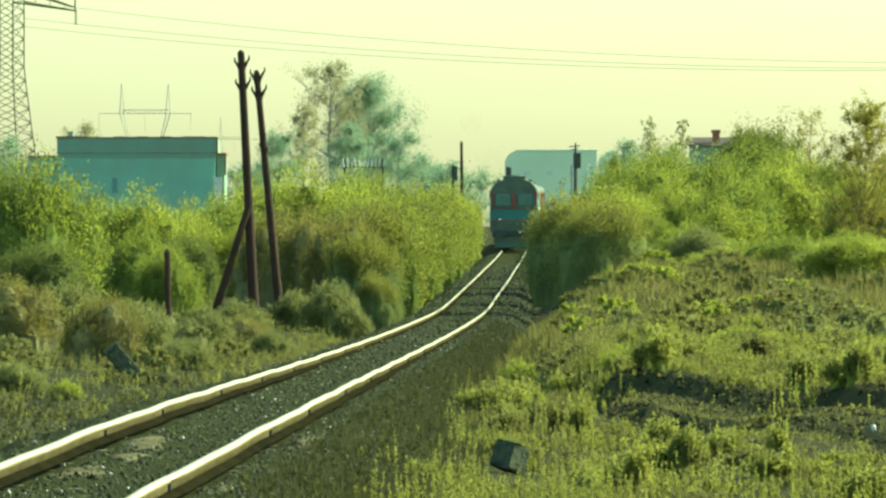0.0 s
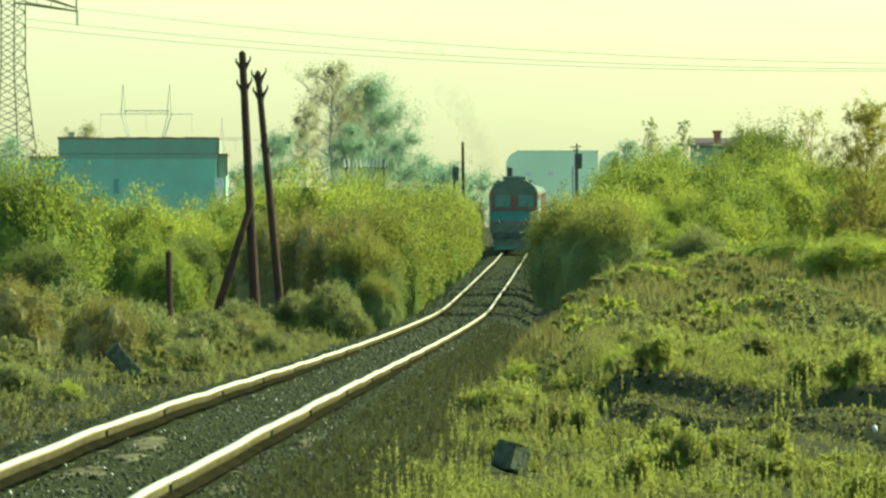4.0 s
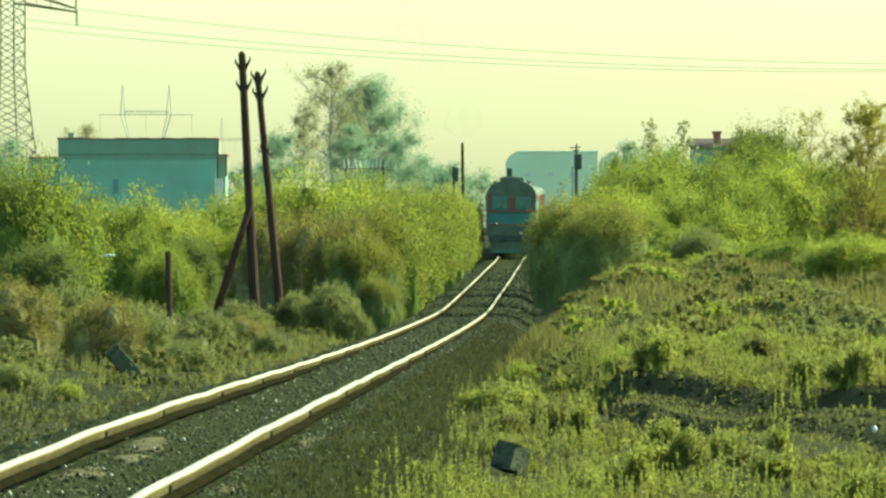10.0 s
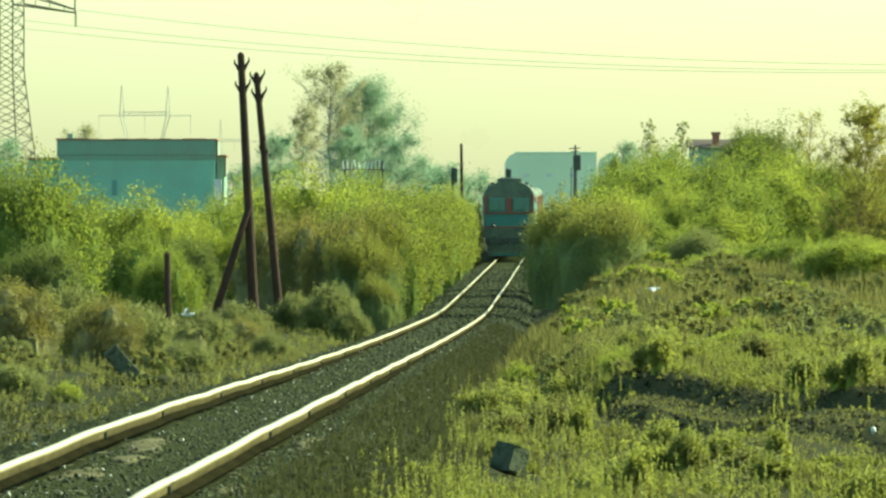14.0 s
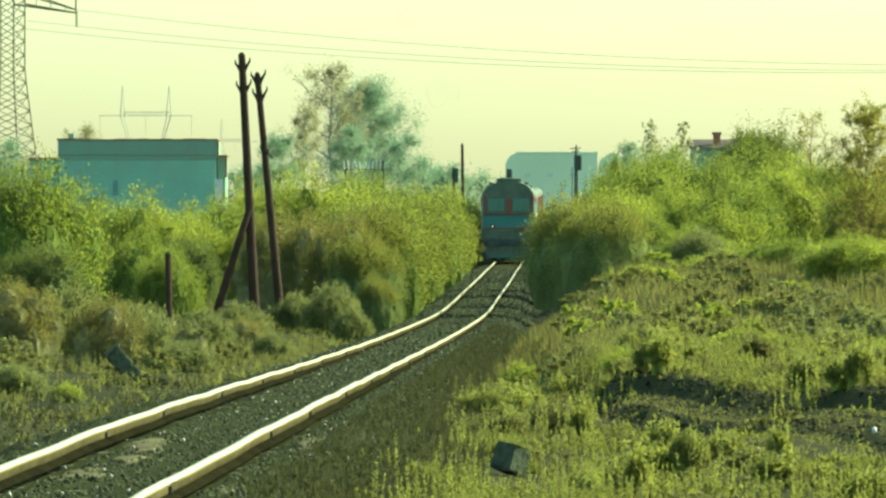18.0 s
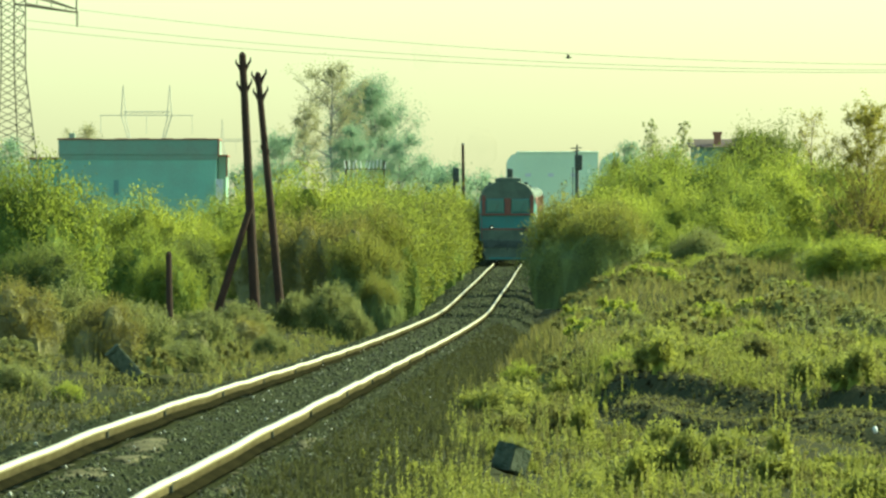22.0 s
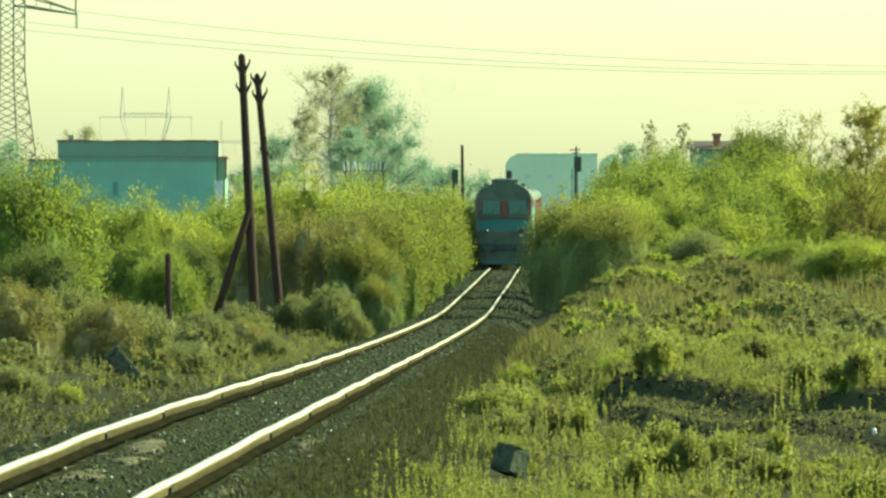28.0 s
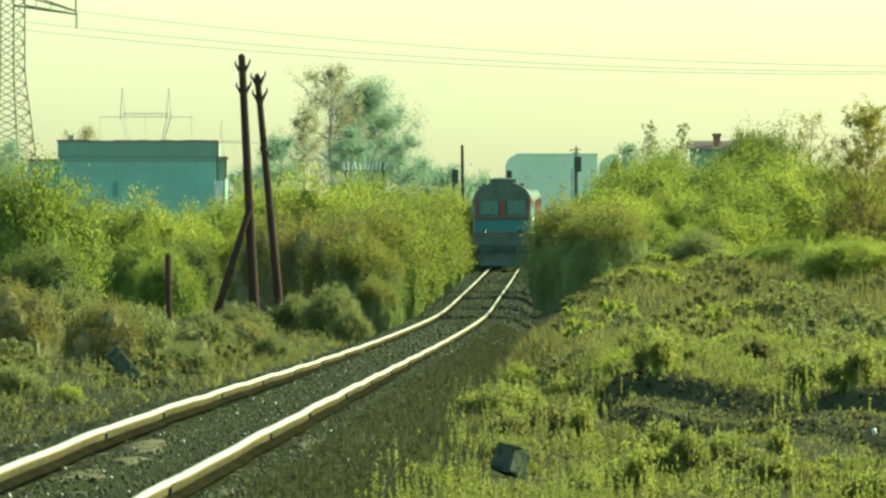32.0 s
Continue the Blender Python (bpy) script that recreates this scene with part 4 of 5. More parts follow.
    blades("shoulder_grass", x, y, (0.05 + 0.10 * rng.rand(len(x))) * (0.5 + patchy(x, y, 1.5)) + 0.10 * smooth(1.5, 2.4, x - track_x(y)), DEAD_GRASS, "short dull grass creeping over the gravel shoulder", 42, 0.012, 0.4)
    x, y = scatter(24000, 68, 200, 2.1, 12)
    keep = ~bare(x, y)
    x, y = x[keep], y[keep]
    blades("grass_beside_the_track", x, y, 0.08 + 0.14 * rng.rand(len(x)), DRY_GRASS, "thin dry and green grass between the weeds", 32)
    x, y = scatter(6000, 80, 262, -16, -2.2)
    keep = (np.abs(x + 5.15) > 0.5) | (y < 142) | (y > 151)
    x, y = x[keep], y[keep]
    near = rng.rand(len(x)) < smooth(175, 120, y) * 0.7
    herbs("dead_verge_weeds", x[near], y[near], 0.10 + 0.25 * rng.rand(near.sum()), 3, 8, 0.06, DEAD_GRASS, "dark dead weeds left of the track", 45)
    x, y = x[~near], y[~near]
    herbs("olive_weeds", x, y, 0.15 + 0.4 * patchy(x, y, 0.7) * rng.rand(len(x)), 3, 13, 0.055, DULL_WEED, "dull olive weeds left of the track", 33)
    x, y = scatter(5000, 85, 262, -16, -2.3)
    p = patchy(x, y, 0.9)
    keep = rng.rand(len(x)) < 0.6 * p ** 2 * smooth(90, 190, y)
    x, y, p = x[keep], y[keep], p[keep]
    herbs("green_weeds", x, y, 0.15 + 0.4 * p * rng.rand(len(x)), 3, 10, 0.06, HERB, "green weeds left of the track", 34)


undergrowth()


def weed_clumps():
    """Leafy weeds that stand out singly on the near verge."""
    kinds = [shrub(51, 0.42, 0.30, 70, 24, 0.042, HERB, INNER_YELLOW, "leafy green weed clump on the verge", wisp=1.5, size=0.34, shoots=18, twig=0.004, fine=3, core=0.55, group="weed clumps", name="weed_clump"),
             shrub(52, 0.50, 0.24, 70, 24, 0.040, LEAF_TUFT, INNER_YELLOW, "upright yellow-green weed clump on the verge", wisp=1.6, size=0.36, shoots=24, twig=0.004, fine=3, core=0.5, group="weed clumps", name="weed_clump"),
             shrub(53, 0.30, 0.34, 90, 20, 0.038, DULL_WEED, INNER_GREY, "dull dark weed clump on the verge", wisp=1.1, size=0.3, shoots=18, twig=0.004, fine=3, core=0.6, group="weed clumps", name="weed_clump")]
    rng = random.Random(77)
    placed = [0, 0, 0]
    for i in range(170):
        y = 72 + 62 * rng.random() ** 1.2
        x = float(track_x(y)) + rng.uniform(2.75, 9.5)
        if abs(x) > 0.056 * y + 0.3 or (86 < bank_line(x, y) < 115 and x > 1.8 and rng.random() < 0.95) or (abs(x - 0.0082 * y) < 0.006 * y and y < 86):
            continue
        k = rng.choice((0, 0, 0, 1, 1, 2, 2))
        s, h = rng.uniform(0.6, 1.35), rng.uniform(0.55, 1.25)
        m = pose(x, y, float(ground_z(x, y)) - 0.02, 0, 0, rng.uniform(0, 360)) @ Matrix.Diagonal((s, s, h, 1))
        if placed[k]:
            copy_at(kinds[k], m)
        else:
            kinds[k].matrix_basis = m
        placed[k] += 1
    for x, y, k, s, h in ((0.42, 112, 0, 0.9, 0.9), (0.62, 110, 0, 1.1, 1.1), (0.30, 117, 1, 0.8, 0.7), (0.86, 114, 0, 1.2, 1.2), (0.95, 108, 1, 1.1, 1.0), (1.1, 112, 0, 1.3, 1.2), (0.75, 104, 0, 0.9, 0.8)):
        copy_at(kinds[k], pose(x, y, float(surface_z(x, y)) - 0.02, 0, 0, x * 300) @ Matrix.Diagonal((s, s, h, 1)))
    # coarser scrub up the slope on the right and on the left verge
    far = [shrub(55, 0.6, 0.5, 50, 18, 0.06, LEAF_YELLOW, INNER_GREEN, "small yellow-green scrub plant on the slope", wisp=1.1, shoots=10, twig=0.006, fine=2, group="scrub plants", name="scrub_plant"),
           shrub(56, 0.5, 0.6, 50, 18, 0.056, DULL_WEED, INNER_GREY, "dull olive scrub plant on the slope", wisp=0.8, shoots=10, twig=0.006, fine=2, group="scrub plants", name="scrub_plant"),
           shrub(57, 0.7, 0.5, 50, 18, 0.056, LEAF_GREY, INNER_DRY, "grey-green scrub plant with thin stems", wisp=1.2, shoots=16, twig=0.006, fine=2, group="scrub plants", name="scrub_plant")]
    used = [0, 0, 0]
    for i in range(230):
        y = 125 + 125 * rng.random() ** 1.1
        side = 1 if rng.random() < 0.62 else -1
        x = float(track_x(y)) + side * rng.uniform(3.2, 15)
        if abs(x) > 0.055 * y or (abs(x + 5.2) < 0.9 and 130 < y < 151):
            continue
        k = rng.choice((0, 1, 1, 1, 2) if side > 0 else (1, 1, 1, 1, 2))
        s, h = rng.uniform(0.7, 1.5), rng.uniform(0.5, 1.2)
        m = pose(x, y, float(ground_z(x, y)) - 0.02, 0, 0, rng.uniform(0, 360)) @ Matrix.Diagonal((s, s, h, 1))
        if used[k]:
            copy_at(far[k], m)
        else:
            far[k].matrix_basis = m
        used[k] += 1


weed_clumps()


# ---------------------------------------------------------------- poles, pylons, buildings
def telegraph_pole(x, y, top, lean_x, r0, label, drops, brace=False):
    z0 = float(ground_z(x, y)) - 0.1
    h = top - z0
    ob = empty("telegraph_pole", pose(x, y, z0), label, "pole", "old telegraph poles")
    part("shaft", rod(B(), (0, 0, 0), (lean_x, 0, h), r0, r0 * 0.66, 12), WOOD, ob)
    bm = B()
    rng = random.Random(int(h * 100))
    for i in range(9):
        f = rng.uniform(0.30, 0.86)
        a = rng.uniform(0, math.tau)
        r = r0 * (1 - 0.34 * f)
        c = Vector((lean_x * f + math.cos(a) * r * 0.9, math.sin(a) * r * 0.9, h * f))
        rod(bm, c - Vector((0, 0, 0.06)), c + Vector((math.cos(a) * 0.03, math.sin(a) * 0.03, 0.07)), 0.035, 0.018, 7)
    part("knots", bm, WOOD, ob, "worn knots and stubs on the shaft")["kind"] = "stuff"
    part("top", rod(B(), (lean_x, 0, h), (lean_x, 0, h + 0.07), r0 * 0.66, r0 * 0.25, 12), WOOD, ob, "weathered rounded top")
    for drop in drops:
        for side in (-1, 1):
            f = 1 - drop / h
            b0 = Vector((lean_x * f, 0, h * f))
            tip = b0 + Vector((side * 0.20, 0, 0.32 + 0.03 * side))
            hook = part("bracket", rod(rod(B(), b0, tip, 0.07, 0.024), b0 - Vector((0, 0, 0.16)), b0 + Vector((side * 0.08, 0, 0.06)), 0.05, 0.03), WOOD, ob, "slanting spike for an insulator")
            part("insulator", rod(rod(B(), tip - Vector((0, 0, 0.05)), tip + Vector((0, 0, 0.05)), 0.026, 0.024), tip + Vector((0, 0, 0.05)), tip + Vector((0, 0, 0.10)), 0.022, 0.012), DARK_IRON, hook)
    if brace:
        part("brace", rod(B(), (-1.32, -0.3, 0), (lean_x * 0.44, -0.16, h * 0.46), 0.12, 0.09, 10), WOOD, ob, "slanting wooden prop")
    return ob


telegraph_pole(-5.22, 240, 6.66, -0.40, 0.15, "dark wooden telegraph pole with hooks and a slanting prop", (0.52, 1.12), True)
telegraph_pole(-4.54, 243, 6.16, -0.71, 0.13, "leaning dark wooden telegraph pole with iron hooks", (0.30, 0.78))


def fence_post(x, y, h):
    z = float(ground_z(x, y)) - 0.1
    ob = empty("fence_post", pose(x, y, z, 0, -1.0, 20), "weathered dark wooden fence post in the weeds", "post")
    bm = rod(B(), (0, 0, 0), (0, 0, h), 0.085, 0.07, 9)
    rod(bm, (0, 0, h), (0.01, 0, h + 0.05), 0.07, 0.03, 9)
    part("shaft", bm, WOOD, ob)
    part("wire_staple", rod(B(), (0.07, -0.06, h * 0.8), (0.09, -0.09, h * 0.8), 0.012, sides=5), DARK_IRON, ob)


fence_post(-6.36, 200, 2.27)


def leaning_stump(x, y):
    """A short concrete marker that has tipped over."""
    z = float(ground_z(x, y)) - 0.05
    ob = empty("concrete_marker", pose(x, y, z + 0.10, 0, -42, 12), "grey concrete marker post tipped over in the weeds", "marker post")
    part("shaft", box(B(), -0.14, 0.14, -0.11, 0.11, -0.3, 0.74, 0.04), CONCRETE, ob)
    part("cap", box(B(), -0.15, 0.15, -0.12, 0.12, 0.74, 0.80, 0.03), CONCRETE, ob)


leaning_stump(-5.28, 150)


def earth_heap(x, y, rx, ry, h):
    """A low mound of dark earth with an uneven top."""
    bm = B()
    bmesh.ops.create_icosphere(bm, subdivisions=4, radius=1.0)
    for v in bm.verts:
        f = 1 + 0.35 * noise.noise(v.co * 2.0) + 0.18 * noise.noise(v.co * 6.0)
        v.co = Vector((v.co.x * rx * f, v.co.y * ry * f, max(v.co.z, -0.2) * h * f))
    ob = empty("earth_heap", pose(x, y, float(ground_z(x, y)) - 0.02), "low heap of dark earth at the foot of the marker", "earth heap")
    part("mound", bm, SOIL, ob, smooth=True)


earth_heap(-5.12, 150, 0.55, 0.5, 0.20)


def rubble_block(x, y):
    z = float(ground_z(x, y))
    ob = empty("concrete_block", pose(x, y, z + 0.19, 10, 16, 52) @ Matrix.Diagonal((0.70, 0.76, 0.80, 1)), "broken grey concrete block lying in the grass", "block")
    bm = box(B(), -0.19, 0.19, -0.15, 0.15, -0.20, 0.12, 0.025)
    rng = random.Random(4)
    for v in bm.verts:
        v.co += Vector((rng.uniform(-1, 1), rng.uniform(-1, 1), rng.uniform(-1, 1))) * 0.018
    part("body", bm, CONCRETE, ob)
    part("broken_edge", box(B(), 0.185, 0.215, -0.13, 0.12, -0.17, 0.10, 0.01), CORNICE, ob, "brown stained broken face")


rubble_block(0.66, 82.5)


def dead_stick(x, y, h, tilt):
    z = float(ground_z(x, y)) - 0.05
    ob = empty("dead_branch", pose(x, y, z, 0, tilt, 0), "bare dark dead branch standing in the weeds", "branch", "dead branches")
    bm = rod(B(), (0, 0, 0), (0.01, 0, h * 0.6), 0.022, 0.017, 7)
    rod(bm, (0.01, 0, h * 0.6), (-0.02, 0.02, h), 0.017, 0.007, 7)
    part("stem", bm, BARK, ob)
    part("side_twig", rod(B(), (0.01, 0, h * 0.55), (0.10, 0.03, h * 0.85), 0.010, 0.004, 6), BARK, ob)


dead_stick(5.28, 128, 0.62, 14)
dead_stick(5.73, 122, 0.7, 34)
dead_stick(5.11, 130, 0.55, -4)


def clods():
    """Loose lumps of earth on the bare bank and its foot."""
    rng = np.random.RandomState(19)
    n = 5200
    x = rng.uniform(1.9, 5.6, n)
    y = rng.uniform(97, 117, n) - 7.1 * (x - 2.2)
    size = 0.010 + 0.032 * rng.rand(n) ** 3
    c = np.stack([x, y, ground_z(x, y) + size * 0.3], -1)
    base = np.array([[1, 0, 0], [0, 1, 0], [-1, 0, 0], [0, -1, 0], [0, 0, 0.8], [0, 0, -0.8]], float)
    v = c[:, None] + (base[None] + rng.normal(0, 0.25, (n, 6, 3))) * size[:, None, None]
    tri = np.array([[0, 1, 4], [1, 2, 4], [2, 3, 4], [3, 0, 4], [1, 0, 5], [2, 1, 5], [3, 2, 5], [0, 3, 5]])
    f = (np.arange(n) * 6)[:, None, None] + tri[None]
    tagged(part("earth_clods", fast_mesh("earth_clods", v.reshape(-1, 3), f.reshape(-1, 3)), CLOD), "dark lumps of bare earth on the bank", "earth", kind="stuff")


clods()


def litter(x, y):
    z = float(ground_z(x, y))
    bm = B()
    bmesh.ops.create_icosphere(bm, subdivisions=2, radius=0.034)
    rng = random.Random(2)
    for v in bm.verts:
        v.co = Vector((v.co.x * 0.8, v.co.y, v.co.z * 1.1)) * rng.uniform(0.75, 1.15)
    ob = empty("plastic_scrap", pose(x, y, z + 0.14), "crumpled white plastic scrap in the weeds", "litter")
    part("scrap", bm, WHITE, ob)


litter(4.33, 86.3)


# ---------------------------------------------------------------- power lines
def lattice_pylon(m, h, w0, w1, arms, mat, label, r=0.05, panels=12, kink=0.72):
    """A square lattice mast: legs, cross bracing, arms with insulator strings. arms: height and reach to each side."""
    ob = empty("lattice_pylon", m, label, "pylon", "power line pylons")

    def half(z):
        return (w0 + (w1 - w0) * min(1.0, z / (h * kink))) / 2
    zs = [h * (i / panels) ** 0.95 for i in range(panels + 1)]
    corners = [(-1, -1), (1, -1), (1, 1), (-1, 1)]
    for cx, cy in corners:
        run = np.array([[(cx * half(z), cy * half(z), z) for z in zs]])
        v, q = tubes(run, np.full((1, len(zs)), r * 1.2))
        part("leg", fast_mesh("leg", v, q), mat, ob)
    for i, (a, b) in enumerate(zip(zs, zs[1:])):
        for (ax, ay), (bx, by) in zip(corners, corners[1:] + corners[:1]):
            ha, hb = half(a), half(b)
            bm = rod(B(), (ax * ha, ay * ha, a), (bx * hb, by * hb, b), r * 0.55, sides=4)
            rod(bm, (bx * ha, by * ha, a), (ax * hb, ay * hb, b), r * 0.55, sides=4)
            part("cross_brace", bm, mat, ob)
    for z, reach in arms:
        for side in (-1, 1):
            bm = B()
            for cy in (-1, 1):
                rod(bm, (side * w1 / 2, cy * w1 / 2, z + 0.45), (side * reach, 0, z - 0.05), r * 1.3, sides=4)
                rod(bm, (side * w1 / 2, cy * w1 / 2, z + 1.2), (side * reach, 0, z + 0.15), r * 1.1, sides=4)
            for f in (0.3, 0.55, 0.8):
                x = side * (w1 / 2 + (reach - w1 / 2) * f)
                rod(bm, (x, 0, z + 0.45 - 0.5 * f), (x, 0, z + 1.2 - 1.05 * f), r * 0.6, sides=4)
            rod(bm, (side * (reach - 0.05), 0, z - 0.1), (side * (reach - 0.05), 0, z + 1.3), r * 1.2, sides=5)
            arm = part("cross_arm", bm, mat, ob)
            bm = B()
            for j in range(7):
                rod(bm, (side * reach, 0, z - 0.14 * j), (side * reach, 0, z - 0.14 * j - 0.09), 0.11, 0.05, 8)
            part("insulator_string", bm, DARK_IRON, arm)
    return ob


PYLON_Y, PYLON_X = 530.0, -26.88
pylon_z = float(ground_z(PYLON_X, PYLON_Y)) - 0.2
arm_z = 15.1 - pylon_z
near_pylon = lattice_pylon(pose(PYLON_X, PYLON_Y, pylon_z, 0, 0, 28), arm_z + 6.5, 3.9, 1.64, [(arm_z, 4.75), (arm_z + 3.2, 3.6)], LATTICE,
                           "grey steel lattice pylon with cross arms", 0.050, 25, 0.53)
END_X = PYLON_X + 140.0
copy_thing(near_pylon, pose(END_X, PYLON_Y, pylon_z, 0, 0, 28))


def conductor(y, x0, z0, xm, zm, x1, z1, name="power_line_wire"):
    """A hanging wire through three places of one vertical plane, on to the next pylon."""
    a = np.polyfit([x0, xm, x1], [z0, zm, z1], 2)
    xs = np.linspace(x0, END_X, 41)
    paths = np.stack([xs, np.full(41, y), np.polyval(a, xs)], -1)[None]
    v, q = tubes(paths, np.full((1, 41), 0.017))
    ob = empty(name, pose(0, 0, 0), "thin grey overhead power line wire", "wire", "overhead wires")
    part("strand", fast_mesh("strand", v, q), WIRE, ob)


conductor(531.0, -23.18, 15.27, 2.65, 12.79, 27.36, 11.81)
conductor(529.0, -25.7, 14.49, 2.64, 12.12, 27.26, 11.43)
conductor(528.0, -25.82, 13.98, 2.64, 11.79, 27.21, 11.27)


def far_pylon(x, y, top, spread):
    """A wide twin-leg tower with one long crossbeam, far away."""
    z0 = float(ground_z(x, y)) - 1
    h = top - z0
    ob = empty("portal_pylon", pose(x, y, z0), "high-voltage tower with a long crossbeam far off, its grey paled for haze", "pylon", "power line pylons")
    beam = h * 0.80
    for s in (-1, 1):
        bm = rod(B(), (s * spread * 0.10, 0, 0), (s * spread * 0.10, 0, h * 0.45), 0.20, 0.14, 5)
        rod(bm, (s * spread * 0.10, 0, h * 0.45), (s * spread * 0.27, 0, beam), 0.14, 0.12, 5)
        rod(bm, (s * spread * 0.10, 0, h * 0.45), (s * spread * 0.23, 0, beam), 0.11, 0.10, 5)
        rod(bm, (s * spread * 0.27, 0, beam), (s * spread * 0.25, 0, h), 0.12, 0.08, 5)
        rod(bm, (s * spread * 0.22, 0, beam), (s * spread * 0.25, 0, h), 0.10, 0.07, 5)
        part("leg", bm, HAZED_STEEL, ob)
        part("insulator_string", rod(B(), (s * spread * 0.49, 0, beam), (s * spread * 0.49, 0, beam - 4.5), 0.053, 0.053, 5), HAZED_STEEL, ob)
    bm = rod(B(), (-spread / 2, 0, beam), (spread / 2, 0, beam), 0.09, sides=5)
    rod(bm, (-spread * 0.25, 0, beam + 0.9), (spread * 0.25, 0, beam + 0.9), 0.09, sides=5)
    for i in range(9):
        x0 = -spread * 0.25 + spread * 0.5 * i / 9
        rod(bm, (x0, 0, beam), (x0 + spread * 0.055, 0, beam + 0.9), 0.06, sides=4)
    part("crossbeam", bm, HAZED_STEEL, ob)
    part("insulator_string", rod(B(), (0, 0, beam), (0, 0, beam - 4.5), 0.053, 0.053, 5), HAZED_STEEL, ob)


far_pylon(-72.61, 2100, 35.99, 22.8)
far_pylon(-79.82, 3300, 42.68, 20.8)


# ---------------------------------------------------------------- trackside posts far ahead
def plain_pole(x, y, top, r):
    z = float(ground_z(x, y)) - 0.1
    ob = empty("wooden_pole", pose(x, y, z, 0, -0.6, 0), "thin dark wooden pole above the bushes", "pole")
    part("shaft", rod(B(), (0, 0, 0), (0, 0, top - z), r, r * 0.7, 9), WOOD, ob)
    part("pole_cap", rod(B(), (0, 0, top - z), (0, 0, top - z + 0.12), r * 0.9, r * 0.2, 9), DARK_IRON, ob)


plain_pole(1.33, 560, 7.13, 0.13)


def signal_post(x, y, top, box_lo, box_hi, bw, label, arms=True):
    z = float(ground_z(x, y)) - 0.1
    h = top - z
    ob = empty("signal_post", pose(x, y, z), label, "signal", "railway signals")
    part("mast", rod(rod(B(), (0, 0, 0), (0, 0, h * 0.85), 0.15, 0.12, 9), (0, 0, h * 0.85), (0, 0, h), 0.10, 0.05, 9), DARK_IRON, ob)
    head = part("signal_head", box(B(), -bw / 2 + 0.1, bw / 2 + 0.1, -0.25, 0.05, box_lo - z, box_hi - z, 0.06), DARK_IRON, ob)
    for f in (0.3, 0.7):
        part("hood", rod(B(), (0.1, -0.25, (box_lo + (box_hi - box_lo) * f) - z), (0.1, -0.42, (box_lo + (box_hi - box_lo) * f) - z), 0.11, 0.10, 10), DARK_IRON, head)
    if arms:
        for dz, w in ((0.25, 0.42), (0.45, 0.28)):
            part("crossbar", rod(B(), (-w, 0, h - dz), (w * 0.7, 0, h - dz + 0.06), 0.035, sides=6), DARK_IRON, ob)
        part("ladder", box(B(), -0.30, -0.24, 0.1, 0.14, 0, h * 0.8), DARK_IRON, ob)


signal_post(8.76, 565, 7.17, 5.5, 6.51, 0.5, "dark railway signal mast with a lamp head")
signal_post(0.72, 575, 5.79, 4.73, 5.72, 0.42, "low dark signal head above the bushes", False)
signal_post(5.45, 720, 6.68, 5.59, 6.58, 0.46, "dark post behind the train", False)


def white_fence(x, y, top):
    z = float(ground_z(x, y))
    ob = empty("picket_fence", pose(x, y, top - 0.7), "broken white picket fence before the trees", "fence")
    part("rail", box(B(), -1.45, 1.45, 0, 0.05, 0.0, 0.08), WOOD, ob)
    rng = random.Random(3)
    for i in range(11):
        px = -1.35 + i * 0.27
        t = rng.uniform(-0.14, 0.16)
        part("picket", rod(B(), (px, -0.03, 0.03), (px + t, -0.03, 0.70 * rng.uniform(0.75, 1.0)), 0.05, 0.035, 5), WHITE, ob)
    for sx in (-1.3, 1.3):
        part("post", box(B(), sx - 0.06, sx + 0.06, 0.05, 0.17, -(top - 0.7 - z) - 0.1, 0.6), WOOD, ob)


white_fence(-5.39, 590, 6.4)


# ---------------------------------------------------------------- buildings
def window(x0, x1, z0, z1, y, parent):
    f = part("window", box(B(), x0, x1, y - 0.05, y + 0.05, z0, z1), WINDOW_DARK, parent)
    bm = B()
    for a, b, c, d in ((x0 - 0.08, x0, z0, z1), (x1, x1 + 0.08, z0, z1), (x0 - 0.08, x1 + 0.08, z1, z1 + 0.08), (x0 - 0.08, x1 + 0.08, z0 - 0.1, z0)):
        box(bm, a, b, y - 0.1, y + 0.03, c, d)
    part("window_frame", bm, CONCRETE, f)


